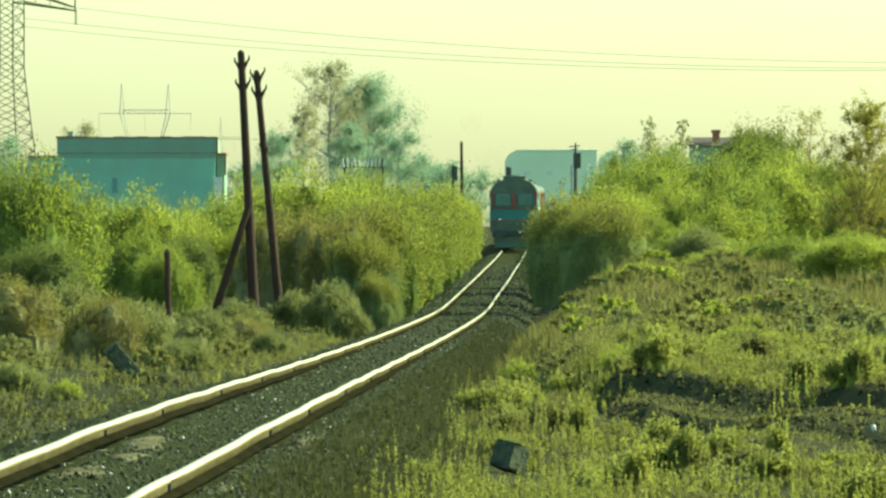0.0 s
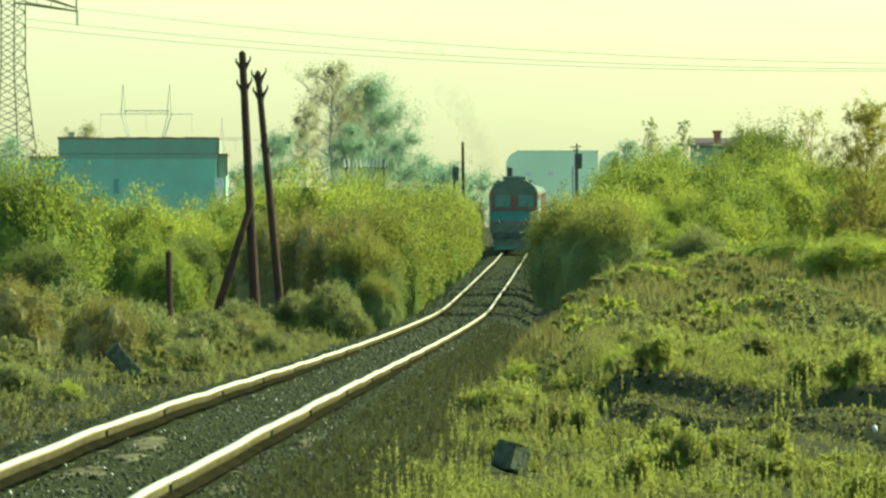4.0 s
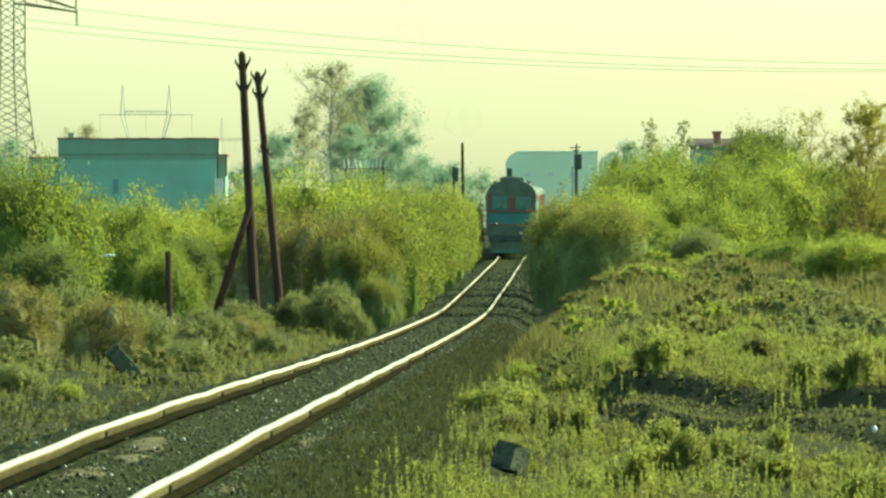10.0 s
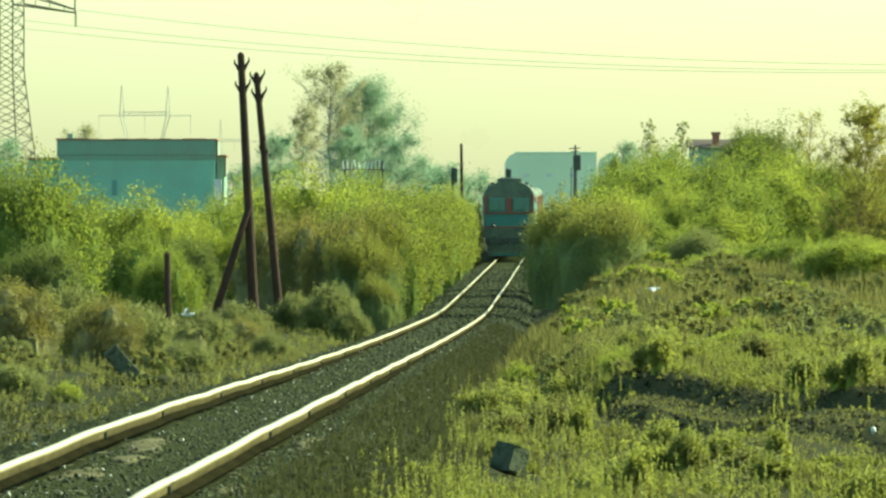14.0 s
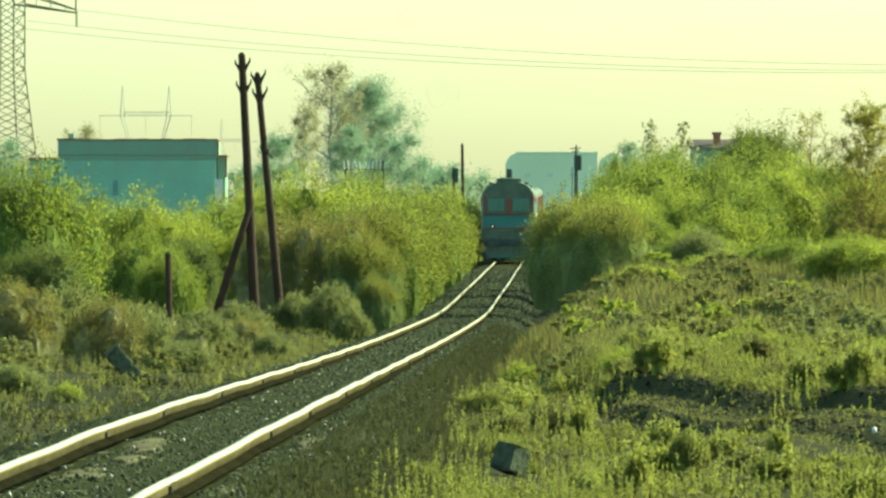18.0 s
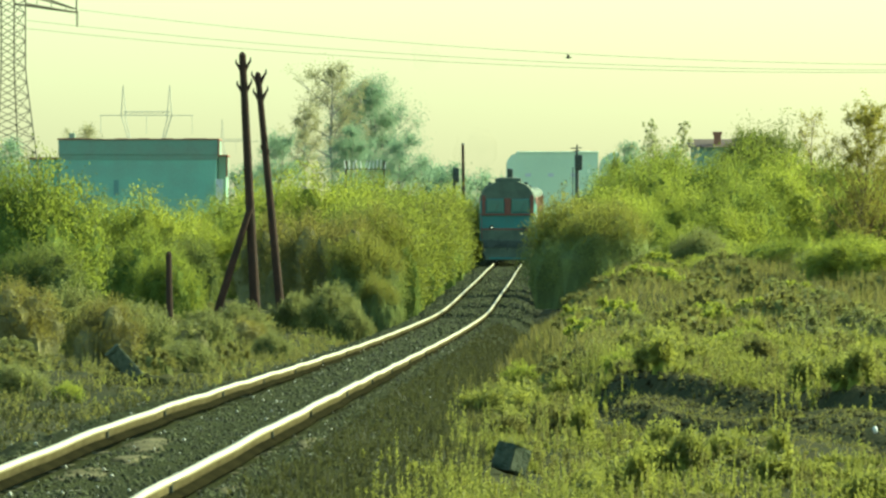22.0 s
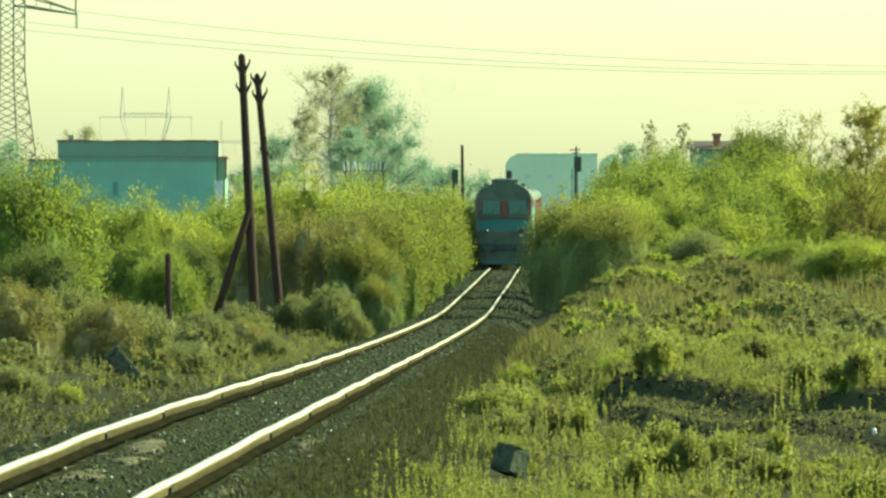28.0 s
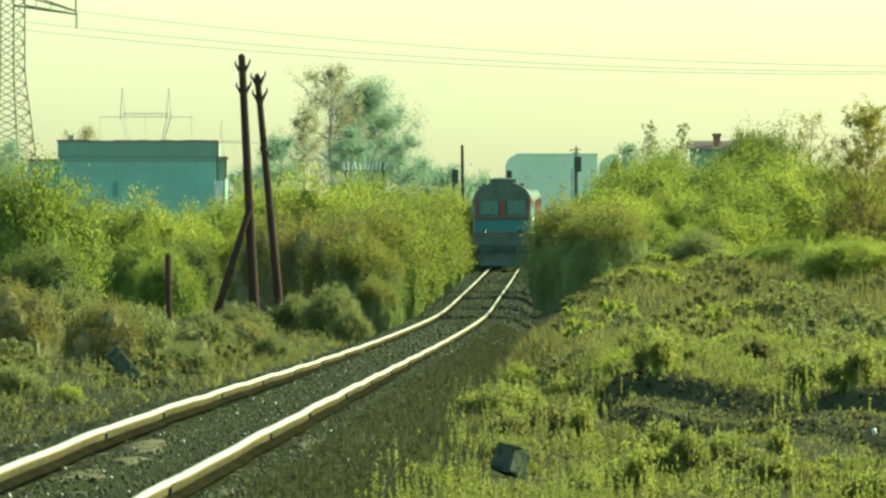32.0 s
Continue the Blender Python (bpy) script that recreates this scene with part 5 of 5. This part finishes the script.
def industrial_building():
    y = 900.0
    x0, x1 = -40.23, -23.74
    z0 = float(ground_z(x0, y)) - 0.3
    top, band = 10.80 - z0, 9.20 - z0
    ob = empty("industrial_building", pose(x0, y, z0), "long flat-roofed building in hazed blue-green with a dull parapet", "building")
    w = x1 - x0
    part("wall", box(B(), 0, w, 0, 14, 0, band - 0.5), WALL_HAZED_GREEN, ob)
    part("wall_band", box(B(), -0.04, w + 0.04, -0.05, 14.05, band - 0.5, band), PARAPET, ob, "band below the parapet in the same dull colour")
    part("parapet", box(B(), -0.10, w + 0.10, -0.12, 14.1, band, top, 0.08), PARAPET, ob, "dull grey-green parapet")
    bm = B()
    rng = random.Random(6)
    for i in range(14):
        box(bm, -0.2 + (w + 0.4) * i / 14, -0.2 + (w + 0.4) * (i + 1) / 14, -0.2, 14.2, top, top + 0.10 + rng.uniform(0.0, 0.09))
    part("roof_edge", bm, CORNICE, ob, "uneven red-brown roof edge")
    part("corner_edge", box(B(), w + 0.10, w + 0.28, -0.16, 0.4, band - 0.1, top), CORNICE, ob, "red-brown corner strip")
    wing = part("wing", box(B(), -3.19, -0.13, 2, 12, 0, 8.75 - z0), WALL_HAZED_GREEN, ob, "lower side wing")
    part("wing_roof", box(B(), -3.34, -0.13, 1.9, 12.1, 8.75 - z0, 9.0 - z0), CORNICE, wing)
    annex = part("annex", box(B(), w + 0.13, 17.42, 1, 11, 0, 9.1 - z0), PARAPET, ob, "narrow end annex")
    part("annex_roof", box(B(), w + 0.13, 17.62, 0.8, 11.1, 9.1 - z0, 9.25 - z0), CORNICE, annex)
    part("annex_corner", box(B(), 17.42, 17.60, 0.9, 1.3, 6.9 - z0, 9.1 - z0), CORNICE, annex, "red-brown corner strip")
    # white panel added in place of sunlight on the building's end
    part("white_gable", box(B(), 16.4, 17.15, -0.6, -0.2, 0, 6.7 - z0), WHITE, ob, "added white panel standing in for the sunlit end wall")
    part("doorway", box(B(), 5.7, 6.2, -0.06, 0.2, 5.0 - z0, 6.6 - z0, 0.02), WINDOW_DARK, ob)
    part("gate", box(B(), 2.3, 4.3, -0.06, 0.2, 3.2 - z0, 5.0 - z0, 0.02), WINDOW_DARK, ob)
    part("roof_vent", box(B(), 0.85, 1.5, 3, 4.5, top, top + 0.75, 0.12), PARAPET, ob, "small vent house on the roof")


industrial_building()


def hall(x0, x1, y, depth, top, label, bays, bend=1.7):
    """A sheet-metal hall in upright panels, its first bay curving down to the eave."""
    z0 = float(ground_z((x0 + x1) / 2, y)) - 0.3
    ob = empty("warehouse", pose(x0, y, z0), label, "building", "distant halls")
    w, h = x1 - x0, top - z0

    def edge(x):
        return h - 0.35 - (bend * 1.1 * (1 - math.sqrt(max(0.0, 1 - (1 - x / bend) ** 2))) if x < bend else 0.0)
    for i in range(bays):
        a, b = w * i / bays + 0.02, w * (i + 1) / bays - 0.02
        cuts = [a + (b - a) * j / 6 for j in range(7)]
        bm = B()
        front = [bm.verts.new((a, 0, 0))] + [bm.verts.new((x, 0, edge(x))) for x in cuts] + [bm.verts.new((b, 0, 0))]
        back = [bm.verts.new((v.co.x, depth, v.co.z)) for v in front]
        bm.faces.new(front)
        bm.faces.new(list(reversed(back)))
        for j in range(len(front)):
            k = (j + 1) % len(front)
            bm.faces.new((front[j], back[j], back[k], front[k]))
        bmesh.ops.recalc_face_normals(bm, faces=bm.faces)
        part("wall_panel", bm, WALL_HAZED_BLUE, ob)
        part("panel_seam", box(B(), b - 0.03, b + 0.05, -0.05, 0.0, 0, edge(b) - 0.05), WALL_HAZED_BLUE, ob)
    part("roof", box(B(), bend, w + 0.15, -0.15, depth, h - 0.35, h, 0.1), WALL_HAZED_BLUE, ob)
    for i in range(3):
        part("sky_light", box(B(), w * (0.2 + 0.25 * i), w * (0.26 + 0.25 * i), -0.06, 0.02, h * 0.70, h * 0.74), WHITE, ob)


hall(11.1, 26.92, 1500, 30, 14.72, "large hall far away, its colour paled for haze", 8)
hall(26.59, 29.55, 1450, 20, 14.1, "small hall far away, its colour paled for haze", 2)


def house():
    y = 600.0
    x0, x1 = 17.43, 21.73
    z0 = float(ground_z(x0, y)) - 0.2
    eave, ridge = 7.34 - z0, 7.82 - z0
    ob = empty("house", pose(x0, y, z0), "house with a red-brown tiled roof and brick chimney", "house")
    w = x1 - x0
    part("wall", box(B(), 0, w, 0, 7, 0, eave), PARAPET, ob)
    bm = B()
    prof = [(-0.3, -0.4, eave), (-0.3, 3.5, ridge + 0.1), (-0.3, 7.4, eave)]
    a = [bm.verts.new(p) for p in prof]
    b = [bm.verts.new((w + 0.3, p[1], p[2])) for p in prof]
    for f in ((a[0], a[1], b[1], b[0]), (a[1], a[2], b[2], b[1]), (a[2], a[0], b[0], b[2]), (a[0], a[2], a[1]), (b[0], b[1], b[2])):
        bm.faces.new(f)
    bmesh.ops.recalc_face_normals(bm, faces=bm.faces)
    part("roof", bm, ROOF_TILE, ob)
    cx = 1.70
    ch = part("chimney", box(B(), cx - 0.25, cx + 0.25, 0.6, 1.1, eave, 8.21 - z0), CORNICE, ob)
    part("chimney_cap", box(B(), cx - 0.32, cx + 0.32, 0.53, 1.17, 8.21 - z0, 8.41 - z0), CORNICE, ch)
    window(1.0, 1.9, 1.6, 2.8, -0.04, ob)
    window(2.6, 3.4, 1.6, 2.8, -0.04, ob)


house()


# ---------------------------------------------------------------- the train
def body_shape(bm, half, z0, z1, y0, y1, round_r, nose=0.0):
    """A body shell with rounded shoulders; nose: how far the face is drawn in at the top."""
    prof = [(-half, z0), (-half, z1 - round_r)]
    for i in range(1, 7):
        a = math.pi / 2 * i / 7
        prof.append((-half + round_r * 1.25 * (1 - math.cos(a)), z1 - round_r + round_r * math.sin(a)))
    prof.append((-half * 0.38, z1))
    prof = prof + [(-x, z) for x, z in reversed(prof)]
    rings = []
    for y, k in ((y0, 0.94), (y0 + 0.18, 1.0), (y1 - 0.18, 1.0), (y1, 0.94)):
        ring = []
        for x, z in prof:
            lean = nose * max(0.0, (z - 2.6) / 1.8) if y < (y0 + y1) / 2 else 0.0
            ring.append(bm.verts.new((x * k, y + lean, z)))
        rings.append(ring)
    n = len(prof)
    for r, s in zip(rings, rings[1:]):
        for i in range(n):
            j = (i + 1) % n
            bm.faces.new((r[i], r[j], s[j], s[i]))
    bm.faces.new(list(reversed(rings[0])))
    bm.faces.new(rings[-1])
    bmesh.ops.recalc_face_normals(bm, faces=bm.faces)
    return bm


def wheelset(y, r, parent):
    bm = rod(B(), (-0.85, 0, 0), (0.85, 0, 0), 0.08, sides=10)
    axle = part("wheelset", bm, DARK_IRON, parent)
    axle.location = (0, y, r)
    for s in (-1, 1):
        bm = rod(B(), (s * 0.69, 0, 0), (s * 0.82, 0, 0), r, sides=24)
        rod(bm, (s * 0.66, 0, 0), (s * 0.69, 0, 0), r + 0.03, sides=24)
        for i in range(6):
            a = i * math.pi / 3
            rod(bm, (s * 0.82, math.cos(a) * r * 0.5, math.sin(a) * r * 0.5), (s * 0.835, math.cos(a) * r * 0.5, math.sin(a) * r * 0.5), 0.07, sides=8)
        part("wheel", bm, DARK_IRON, axle)
    return axle


def make_loco():
    ob = empty("locomotive", pose(0, 0, 0), "blue and red diesel locomotive with grey roof hauling wagons", "locomotive")
    part("body", body_shape(B(), 1.5, 1.25, 4.05, 0, 17, 0.62, 0.12), LOCO_BLUE, ob)
    part("roof", body_shape(B(), 1.515, 3.40, 4.40, -0.03, 17.03, 0.95, 0.12), LOCO_GREY, ob, "grey rounded roof and brow, lightened for haze")
    part("lower_band", box(B(), -1.47, 1.47, -0.05, 17.03, 1.22, 1.80, 0.02), LOCO_GREY, ob, "dark grey lower band")
    part("lower_stripe", box(B(), -1.46, 1.46, -0.045, 0.3, 1.80, 1.88, 0.01), LOCO_RED, ob, "red stripe over the buffer beam")
    part("waist_stripe", box(B(), -1.47, 1.47, -0.06, 0.3, 2.58, 2.68, 0.02), LOCO_RED, ob, "red stripe below the windows")
    part("window_pillar", box(B(), -0.17, 0.17, -0.01, 0.3, 2.68, 3.50, 0.02), LOCO_RED, ob, "red pillar between the windows")
    for s in (-1, 1):
        part("corner_pillar", box(B(), s * 1.30 - 0.09, s * 1.30 + 0.09, -0.01, 0.3, 2.70, 3.66, 0.02), LOCO_RED, ob, "red corner post")
        win = part("windscreen", box(B(), s * 0.68 - 0.46, s * 0.68 + 0.46, -0.02, 0.2, 2.74, 3.48, 0.05), CAB_GLASS, ob, "dark cab window")
        part("wiper", rod(B(), (s * 0.68, -0.04, 2.76), (s * 0.68 + 0.22, -0.04, 3.25), 0.012, sides=5), DARK_IRON, win)
        part("shoulder_stripe", box(B(), s * 1.52 - 0.012, s * 1.52 + 0.012, 0.2, 16.7, 3.20, 3.56), LOCO_RED, ob, "red stripe along the side")
        part("side_stripe", box(B(), s * 1.505 - 0.008, s * 1.505 + 0.008, 0.25, 16.7, 2.50, 2.62), WHITE, ob, "white line along the side")
        lamp = part("headlight", rod(B(), (s * 0.87, -0.12, 1.94), (s * 0.87, 0.0, 1.94), 0.10, 0.12, 16), DARK_IRON, ob)
        part("lens", rod(B(), (s * 0.87, -0.14, 1.94), (s * 0.87, -0.115, 1.94), 0.019, 0.022, 14), LAMP_GLASS if s < 0 else CAB_GLASS, lamp, "lit lamp glass" if s < 0 else "unlit lamp glass")
        buf = part("buffer", rod(B(), (s * 0.875, -0.62, 1.06), (s * 0.875, -0.05, 1.06), 0.11, 0.13, 12), DARK_IRON, ob)
        part("buffer_plate", rod(B(), (s * 0.875, -0.67, 1.06), (s * 0.875, -0.62, 1.06), 0.23, 0.23, 20), DARK_IRON, buf)
        part("handrail", rod(B(), (s * 1.40, -0.1, 1.35), (s * 1.40, -0.1, 2.5), 0.02, sides=6), LOCO_RED, ob)
        part("step", box(B(), s * 1.25 - 0.15, s * 1.25 + 0.15, -0.1, 0.2, 0.55, 0.6), DARK_IRON, ob)
    part("buffer_beam", box(B(), -1.35, 1.35, -0.08, 0.25, 0.85, 1.25, 0.03), DARK_IRON, ob)
    part("coupling_hook", rod(rod(B(), (0, -0.4, 1.05), (0, -0.05, 1.05), 0.05), (0, -0.4, 1.05), (0, -0.42, 0.7), 0.04), DARK_IRON, ob)
    bm = B()
    box(bm, -1.2, 1.2, -0.26, -0.18, 0.18, 0.42, 0.02)
    box(bm, -1.25, 1.25, -0.18, 0.1, 0.42, 0.85)
    plough = part("snow_plough", bm, LOCO_GREY, ob, "dark plough plate over the rails")
    part("plough_edge", box(B(), -1.0, 1.0, -0.30, -0.26, 0.22, 0.32, 0.01), LOCO_BLUE, plough, "blue painted edge")
    fan = part("roof_hood", box(B(), -0.70, 0.70, 2.2, 7.0, 4.14, 4.60, 0.06), LOCO_GREY, ob, "roof hood with fans")
    for i in range(3):
        part("fan_grille", rod(B(), (0, 3.0 + i * 1.6, 4.60), (0, 3.0 + i * 1.6, 4.64), 0.55, 0.5, 16), DARK_IRON, fan)
    part("horn", rod(B(), (-0.45, 0.7, 4.40), (-0.45, 0.3, 4.44), 0.04, 0.09, 8), DARK_IRON, ob)
    for s in (-1, 1):
        part("roof_fitting", box(B(), s * 0.97 - 0.11, s * 0.97 + 0.11, 1.6, 2.2, 4.08, 4.37, 0.03), DARK_IRON, ob)
        part("lifting_eye", box(B(), s * 1.20 - 0.05, s * 1.20 + 0.05, 3.2, 3.5, 3.95, 4.20, 0.02), DARK_IRON, ob)
    part("exhaust", box(B(), -0.3, 0.3, 8.2, 9.4, 4.14, 4.44, 0.05), DARK_IRON, ob)
    part("fuel_tank", box(B(), -1.25, 1.25, 6.3, 10.7, 0.35, 1.2, 0.1), DARK_IRON, ob)
    wheels = []
    for c in (3.2, 13.8):
        part("bogie_frame", box(B(), -1.2, 1.2, c - 2.4, c + 2.4, 0.55, 0.95, 0.06), DARK_IRON, ob)
        for dy in (-1.8, 0, 1.8):
            wheels.append(wheelset(c + dy, 0.5, ob))
    return ob, wheels


def make_wagon():
    ob = empty("freight_wagon", pose(0, 0, 0), "brown covered freight wagon in the train", "wagon", "freight wagons")
    part("body", body_shape(B(), 1.42, 1.15, 3.75, 0.6, 13.4, 0.35), WAGON_PAINT, ob)
    part("roof", body_shape(B(), 1.45, 3.45, 3.95, 0.55, 13.45, 0.45), LOCO_GREY, ob, "grey curved roof")
    part("underframe", box(B(), -1.3, 1.3, 0.4, 13.6, 0.95, 1.15), DARK_IRON, ob)
    for s in (-1, 1):
        for i in range(8):
            part("side_rib", box(B(), s * 1.445 - 0.03, s * 1.445 + 0.03, 1.2 + i * 1.6, 1.3 + i * 1.6, 1.2, 3.4), WAGON_PAINT, ob)
        door = part("sliding_door", box(B(), s * 1.49 - 0.02, s * 1.49 + 0.02, 5.7, 8.2, 1.25, 3.3), WAGON_PAINT, ob)
        part("door_handle", box(B(), s * 1.53 - 0.02, s * 1.53 + 0.02, 6.0, 6.1, 2.0, 2.5), DARK_IRON, door)
        for y0, y1 in ((0.0, 0.5), (14.0, 13.5)):
            part("buffer", rod(rod(B(), (s * 0.875, y0, 1.06), (s * 0.875, y1, 1.06), 0.1), (s * 0.875, y0, 1.06), (s * 0.875, y0 + 0.05 * (1 if y1 > y0 else -1), 1.06), 0.23), DARK_IRON, ob)
    wheels = []
    for c in (2.8, 11.2):
        part("bogie_frame", box(B(), -1.1, 1.1, c - 1.3, c + 1.3, 0.5, 0.9, 0.05), DARK_IRON, ob)
        for dy in (-0.9, 0.9):
            wheels.append(wheelset(c + dy, 0.46, ob))
    return ob


loco, loco_wheels = make_loco()
wagons = [make_wagon()]
for i in range(7):
    wagons.append(copy_thing(wagons[0], pose(0, 0, 0)))


# ---------------------------------------------------------------- exhaust smoke
def make_puff(seed, size, mat, label):
    bm = B()
    bmesh.ops.create_icosphere(bm, subdivisions=3, radius=size)
    for v in bm.verts:
        v.co *= 0.85 + 0.35 * noise.noise(v.co * (1.3 / size) + Vector((seed * 5.1, 0, 0)))
    ob = empty("smoke_puff", pose(0, 0, 0), label, "smoke", "exhaust smoke")
    part("puff", bm, mat, ob, smooth=True)
    return ob


# the moment each one leaves the exhaust
PUFFS = [(t, make_puff(i, 0.85 + 0.12 * (i * 3 % 5), SMOKE if 0 <= t < 3 else SMOKE_THIN, "thin brown puff of diesel smoke rising from the locomotive"))
         for i, t in enumerate((-3.0, -1.6, -0.4, 0.2, 0.6, 1.0, 1.3, 1.6, 1.9, 2.2, 2.5, 3.6, 5.0, 7.0, 9.0, 11.5, 14.0, 17.0, 20.0, 24.0, 28.0))]


# ---------------------------------------------------------------- birds
def make_bird(span, mat, label):
    ob = empty("bird", pose(-60, 230, 2), label, "bird", "birds")
    bm = B()
    bmesh.ops.create_uvsphere(bm, u_segments=10, v_segments=7, radius=1.0, matrix=Matrix.Diagonal((span * 0.24, span * 0.07, span * 0.07, 1)))
    bmesh.ops.create_uvsphere(bm, u_segments=8, v_segments=6, radius=span * 0.055, matrix=Matrix.Translation((span * 0.25, 0, span * 0.03)))
    part("body", bm, mat, ob)
    part("beak", rod(B(), (span * 0.29, 0, span * 0.03), (span * 0.36, 0, span * 0.02), span * 0.018, 0.001, 6), FEATHER_DARK, ob)
    bm = B()
    vs = [bm.verts.new(p) for p in ((-span * 0.20, span * 0.03, 0), (-span * 0.20, -span * 0.03, 0), (-span * 0.40, -span * 0.07, 0.01), (-span * 0.40, span * 0.07, 0.01))]
    top = [bm.verts.new(v.co + Vector((0, 0, span * 0.015))) for v in vs]
    bm.faces.new(vs)
    bm.faces.new(list(reversed(top)))
    for i in range(4):
        bm.faces.new((vs[i], top[i], top[(i + 1) % 4], vs[(i + 1) % 4]))
    part("tail", bm, mat, ob)
    wings = []
    for s in (-1, 1):
        bm = B()
        out = [(span * 0.12, 0), (span * 0.10, span * 0.25), (-span * 0.04, span * 0.5), (-span * 0.09, span * 0.27), (-span * 0.10, 0)]
        lo = [bm.verts.new((x, s * y, 0)) for x, y in out]
        hi = [bm.verts.new((x * 0.9, s * y, span * 0.02 * (1 - y / span))) for x, y in out]
        bm.faces.new(lo)
        bm.faces.new(list(reversed(hi)))
        for i in range(5):
            bm.faces.new((lo[i], hi[i], hi[(i + 1) % 5], lo[(i + 1) % 5]))
        bmesh.ops.recalc_face_normals(bm, faces=bm.faces)
        w = part("wing", bm, mat, ob)
        wings.append((w, s))
    return ob, wings


gull_one = make_bird(0.42, FEATHER_WHITE, "white bird flying low past the bushes")
gull_two = make_bird(0.42, FEATHER_WHITE, "white bird flying low over the track")
swallow = make_bird(0.24, FEATHER_DARK, "small dark bird crossing the sky")


def motions():
    def run(thing, back, length):
        rows = []
        for i in range(0, 17):
            t = i * 2.0
            y = 528 - 94 * t / 32 + back
            a = math.degrees(math.atan2(float(track_x(y + length) - track_x(y)), length))
            p = math.degrees(math.atan2(float(rail_z(y + length) - rail_z(y)), length))
            rows.append((t, pose(float(track_x(y)), y, float(rail_z(y)), p, 0, -a)))
        walk(thing, rows)

    def roll(wheel, r):
        x, y, z = wheel.location
        walk(wheel, [(i * 0.2, pose(x, y, z, math.degrees(2.94 * i * 0.2 / r))) for i in range(161)])
    run(loco, 0, 17)
    for w in loco_wheels:
        roll(w, 0.5)
    for i, wagon in enumerate(wagons):
        run(wagon, 17.9 + i * 14.1, 14)
        for c in wagon.children:
            if c.name.startswith("wheelset"):
                roll(c, 0.46)

    # smoke drifts up and to the left after it has left the roof
    for t0, puff in PUFFS:
        rows = []
        for i in range(65):
            t = i * 0.5
            born = max(t0, -3.0) if t >= t0 else t
            y = 528 - 94 * born / 32 + 8.8
            age = max(0.0, t - t0)
            up = min(age, 14.0)
            rows.append((t, pose(float(track_x(y)) - 0.95 * up + 0.25 * math.sin(up * 1.1 + t0), y, float(rail_z(y)) + 2.75 + 1.75 * up, 0, 12 * up, 9 * up)))
        walk(puff, rows)

    def fly(made, y, rows, beat):
        ob, wings = made
        t0, t1 = rows[0][0], rows[-1][0]
        near = 0.70          # they pass over the verge, short of the bushes
        path = [(t, pose(x * near, y * near, CAM_Z + (z - CAM_Z) * near, 0, 0, 6)) for t, x, z in rows]
        walk(ob, [(0.0, path[0][1])] * (t0 > 0) + path + [(32.0, path[-1][1])] * (t1 < 32))
        n = int((t1 - t0) / beat)
        for w, s in wings:
            flaps = [(t0 + i * beat, pose(0, 0, 0, s * (38 if i % 2 else -22))) for i in range(n + 1)]
            walk(w, [(0.0, flaps[0][1])] + flaps + [(32.0, flaps[-1][1])])
    # across from the left in front of the bushes
    fly(gull_one, 232.0, [(8.0, -15.77, 2.2), (8.8, -11.73, 1.82), (9.0, -11.24, 1.17), (9.3, -10.95, 0.95), (9.7, -10.16, 1.06), (10.1, -8.6, 1.05), (10.5, -6.92, 1.14), (11.0, -4.88, 1.11), (11.5, -2.93, 1.06), (11.7, -2.2, 0.76), (12.0, -0.99, 0.12), (12.5, 0.85, -0.14), (13.0, 2.91, 0.04), (13.3, 3.75, 0.12), (14.0, 5.69, 0.18), (14.3, 6.7, 0.35), (15.6, 13.05, 1.44), (16.4, 17.02, 1.9)], 0.13)
    fly(gull_two, 200.0, [(12.6, -14.25, 2.82), (13.1, -10.57, 1.97), (13.3, -9.68, 1.58), (13.5, -8.83, 1.11), (13.7, -7.62, 0.48), (13.9, -6.5, -0.04), (14.0, -5.93, -0.18), (14.1, -5.36, -0.22), (14.5, -2.94, -0.23), (15.2, 2.31, -0.14), (16.2, 10.99, 0.32), (16.4, 12.83, 0.45)], 0.13)
    fly(swallow, 250.0, [(20.5, -17.81, 4.2), (20.9, -13.21, 4.86), (21.2, -8.68, 5.32), (21.6, -2.3, 6.11), (22.0, 3.62, 6.76), (22.4, 9.4, 7.13), (22.6, 12.42, 7.22), (22.9, 17.02, 7.49)], 0.10)


make_sleepers(railway)
motions()
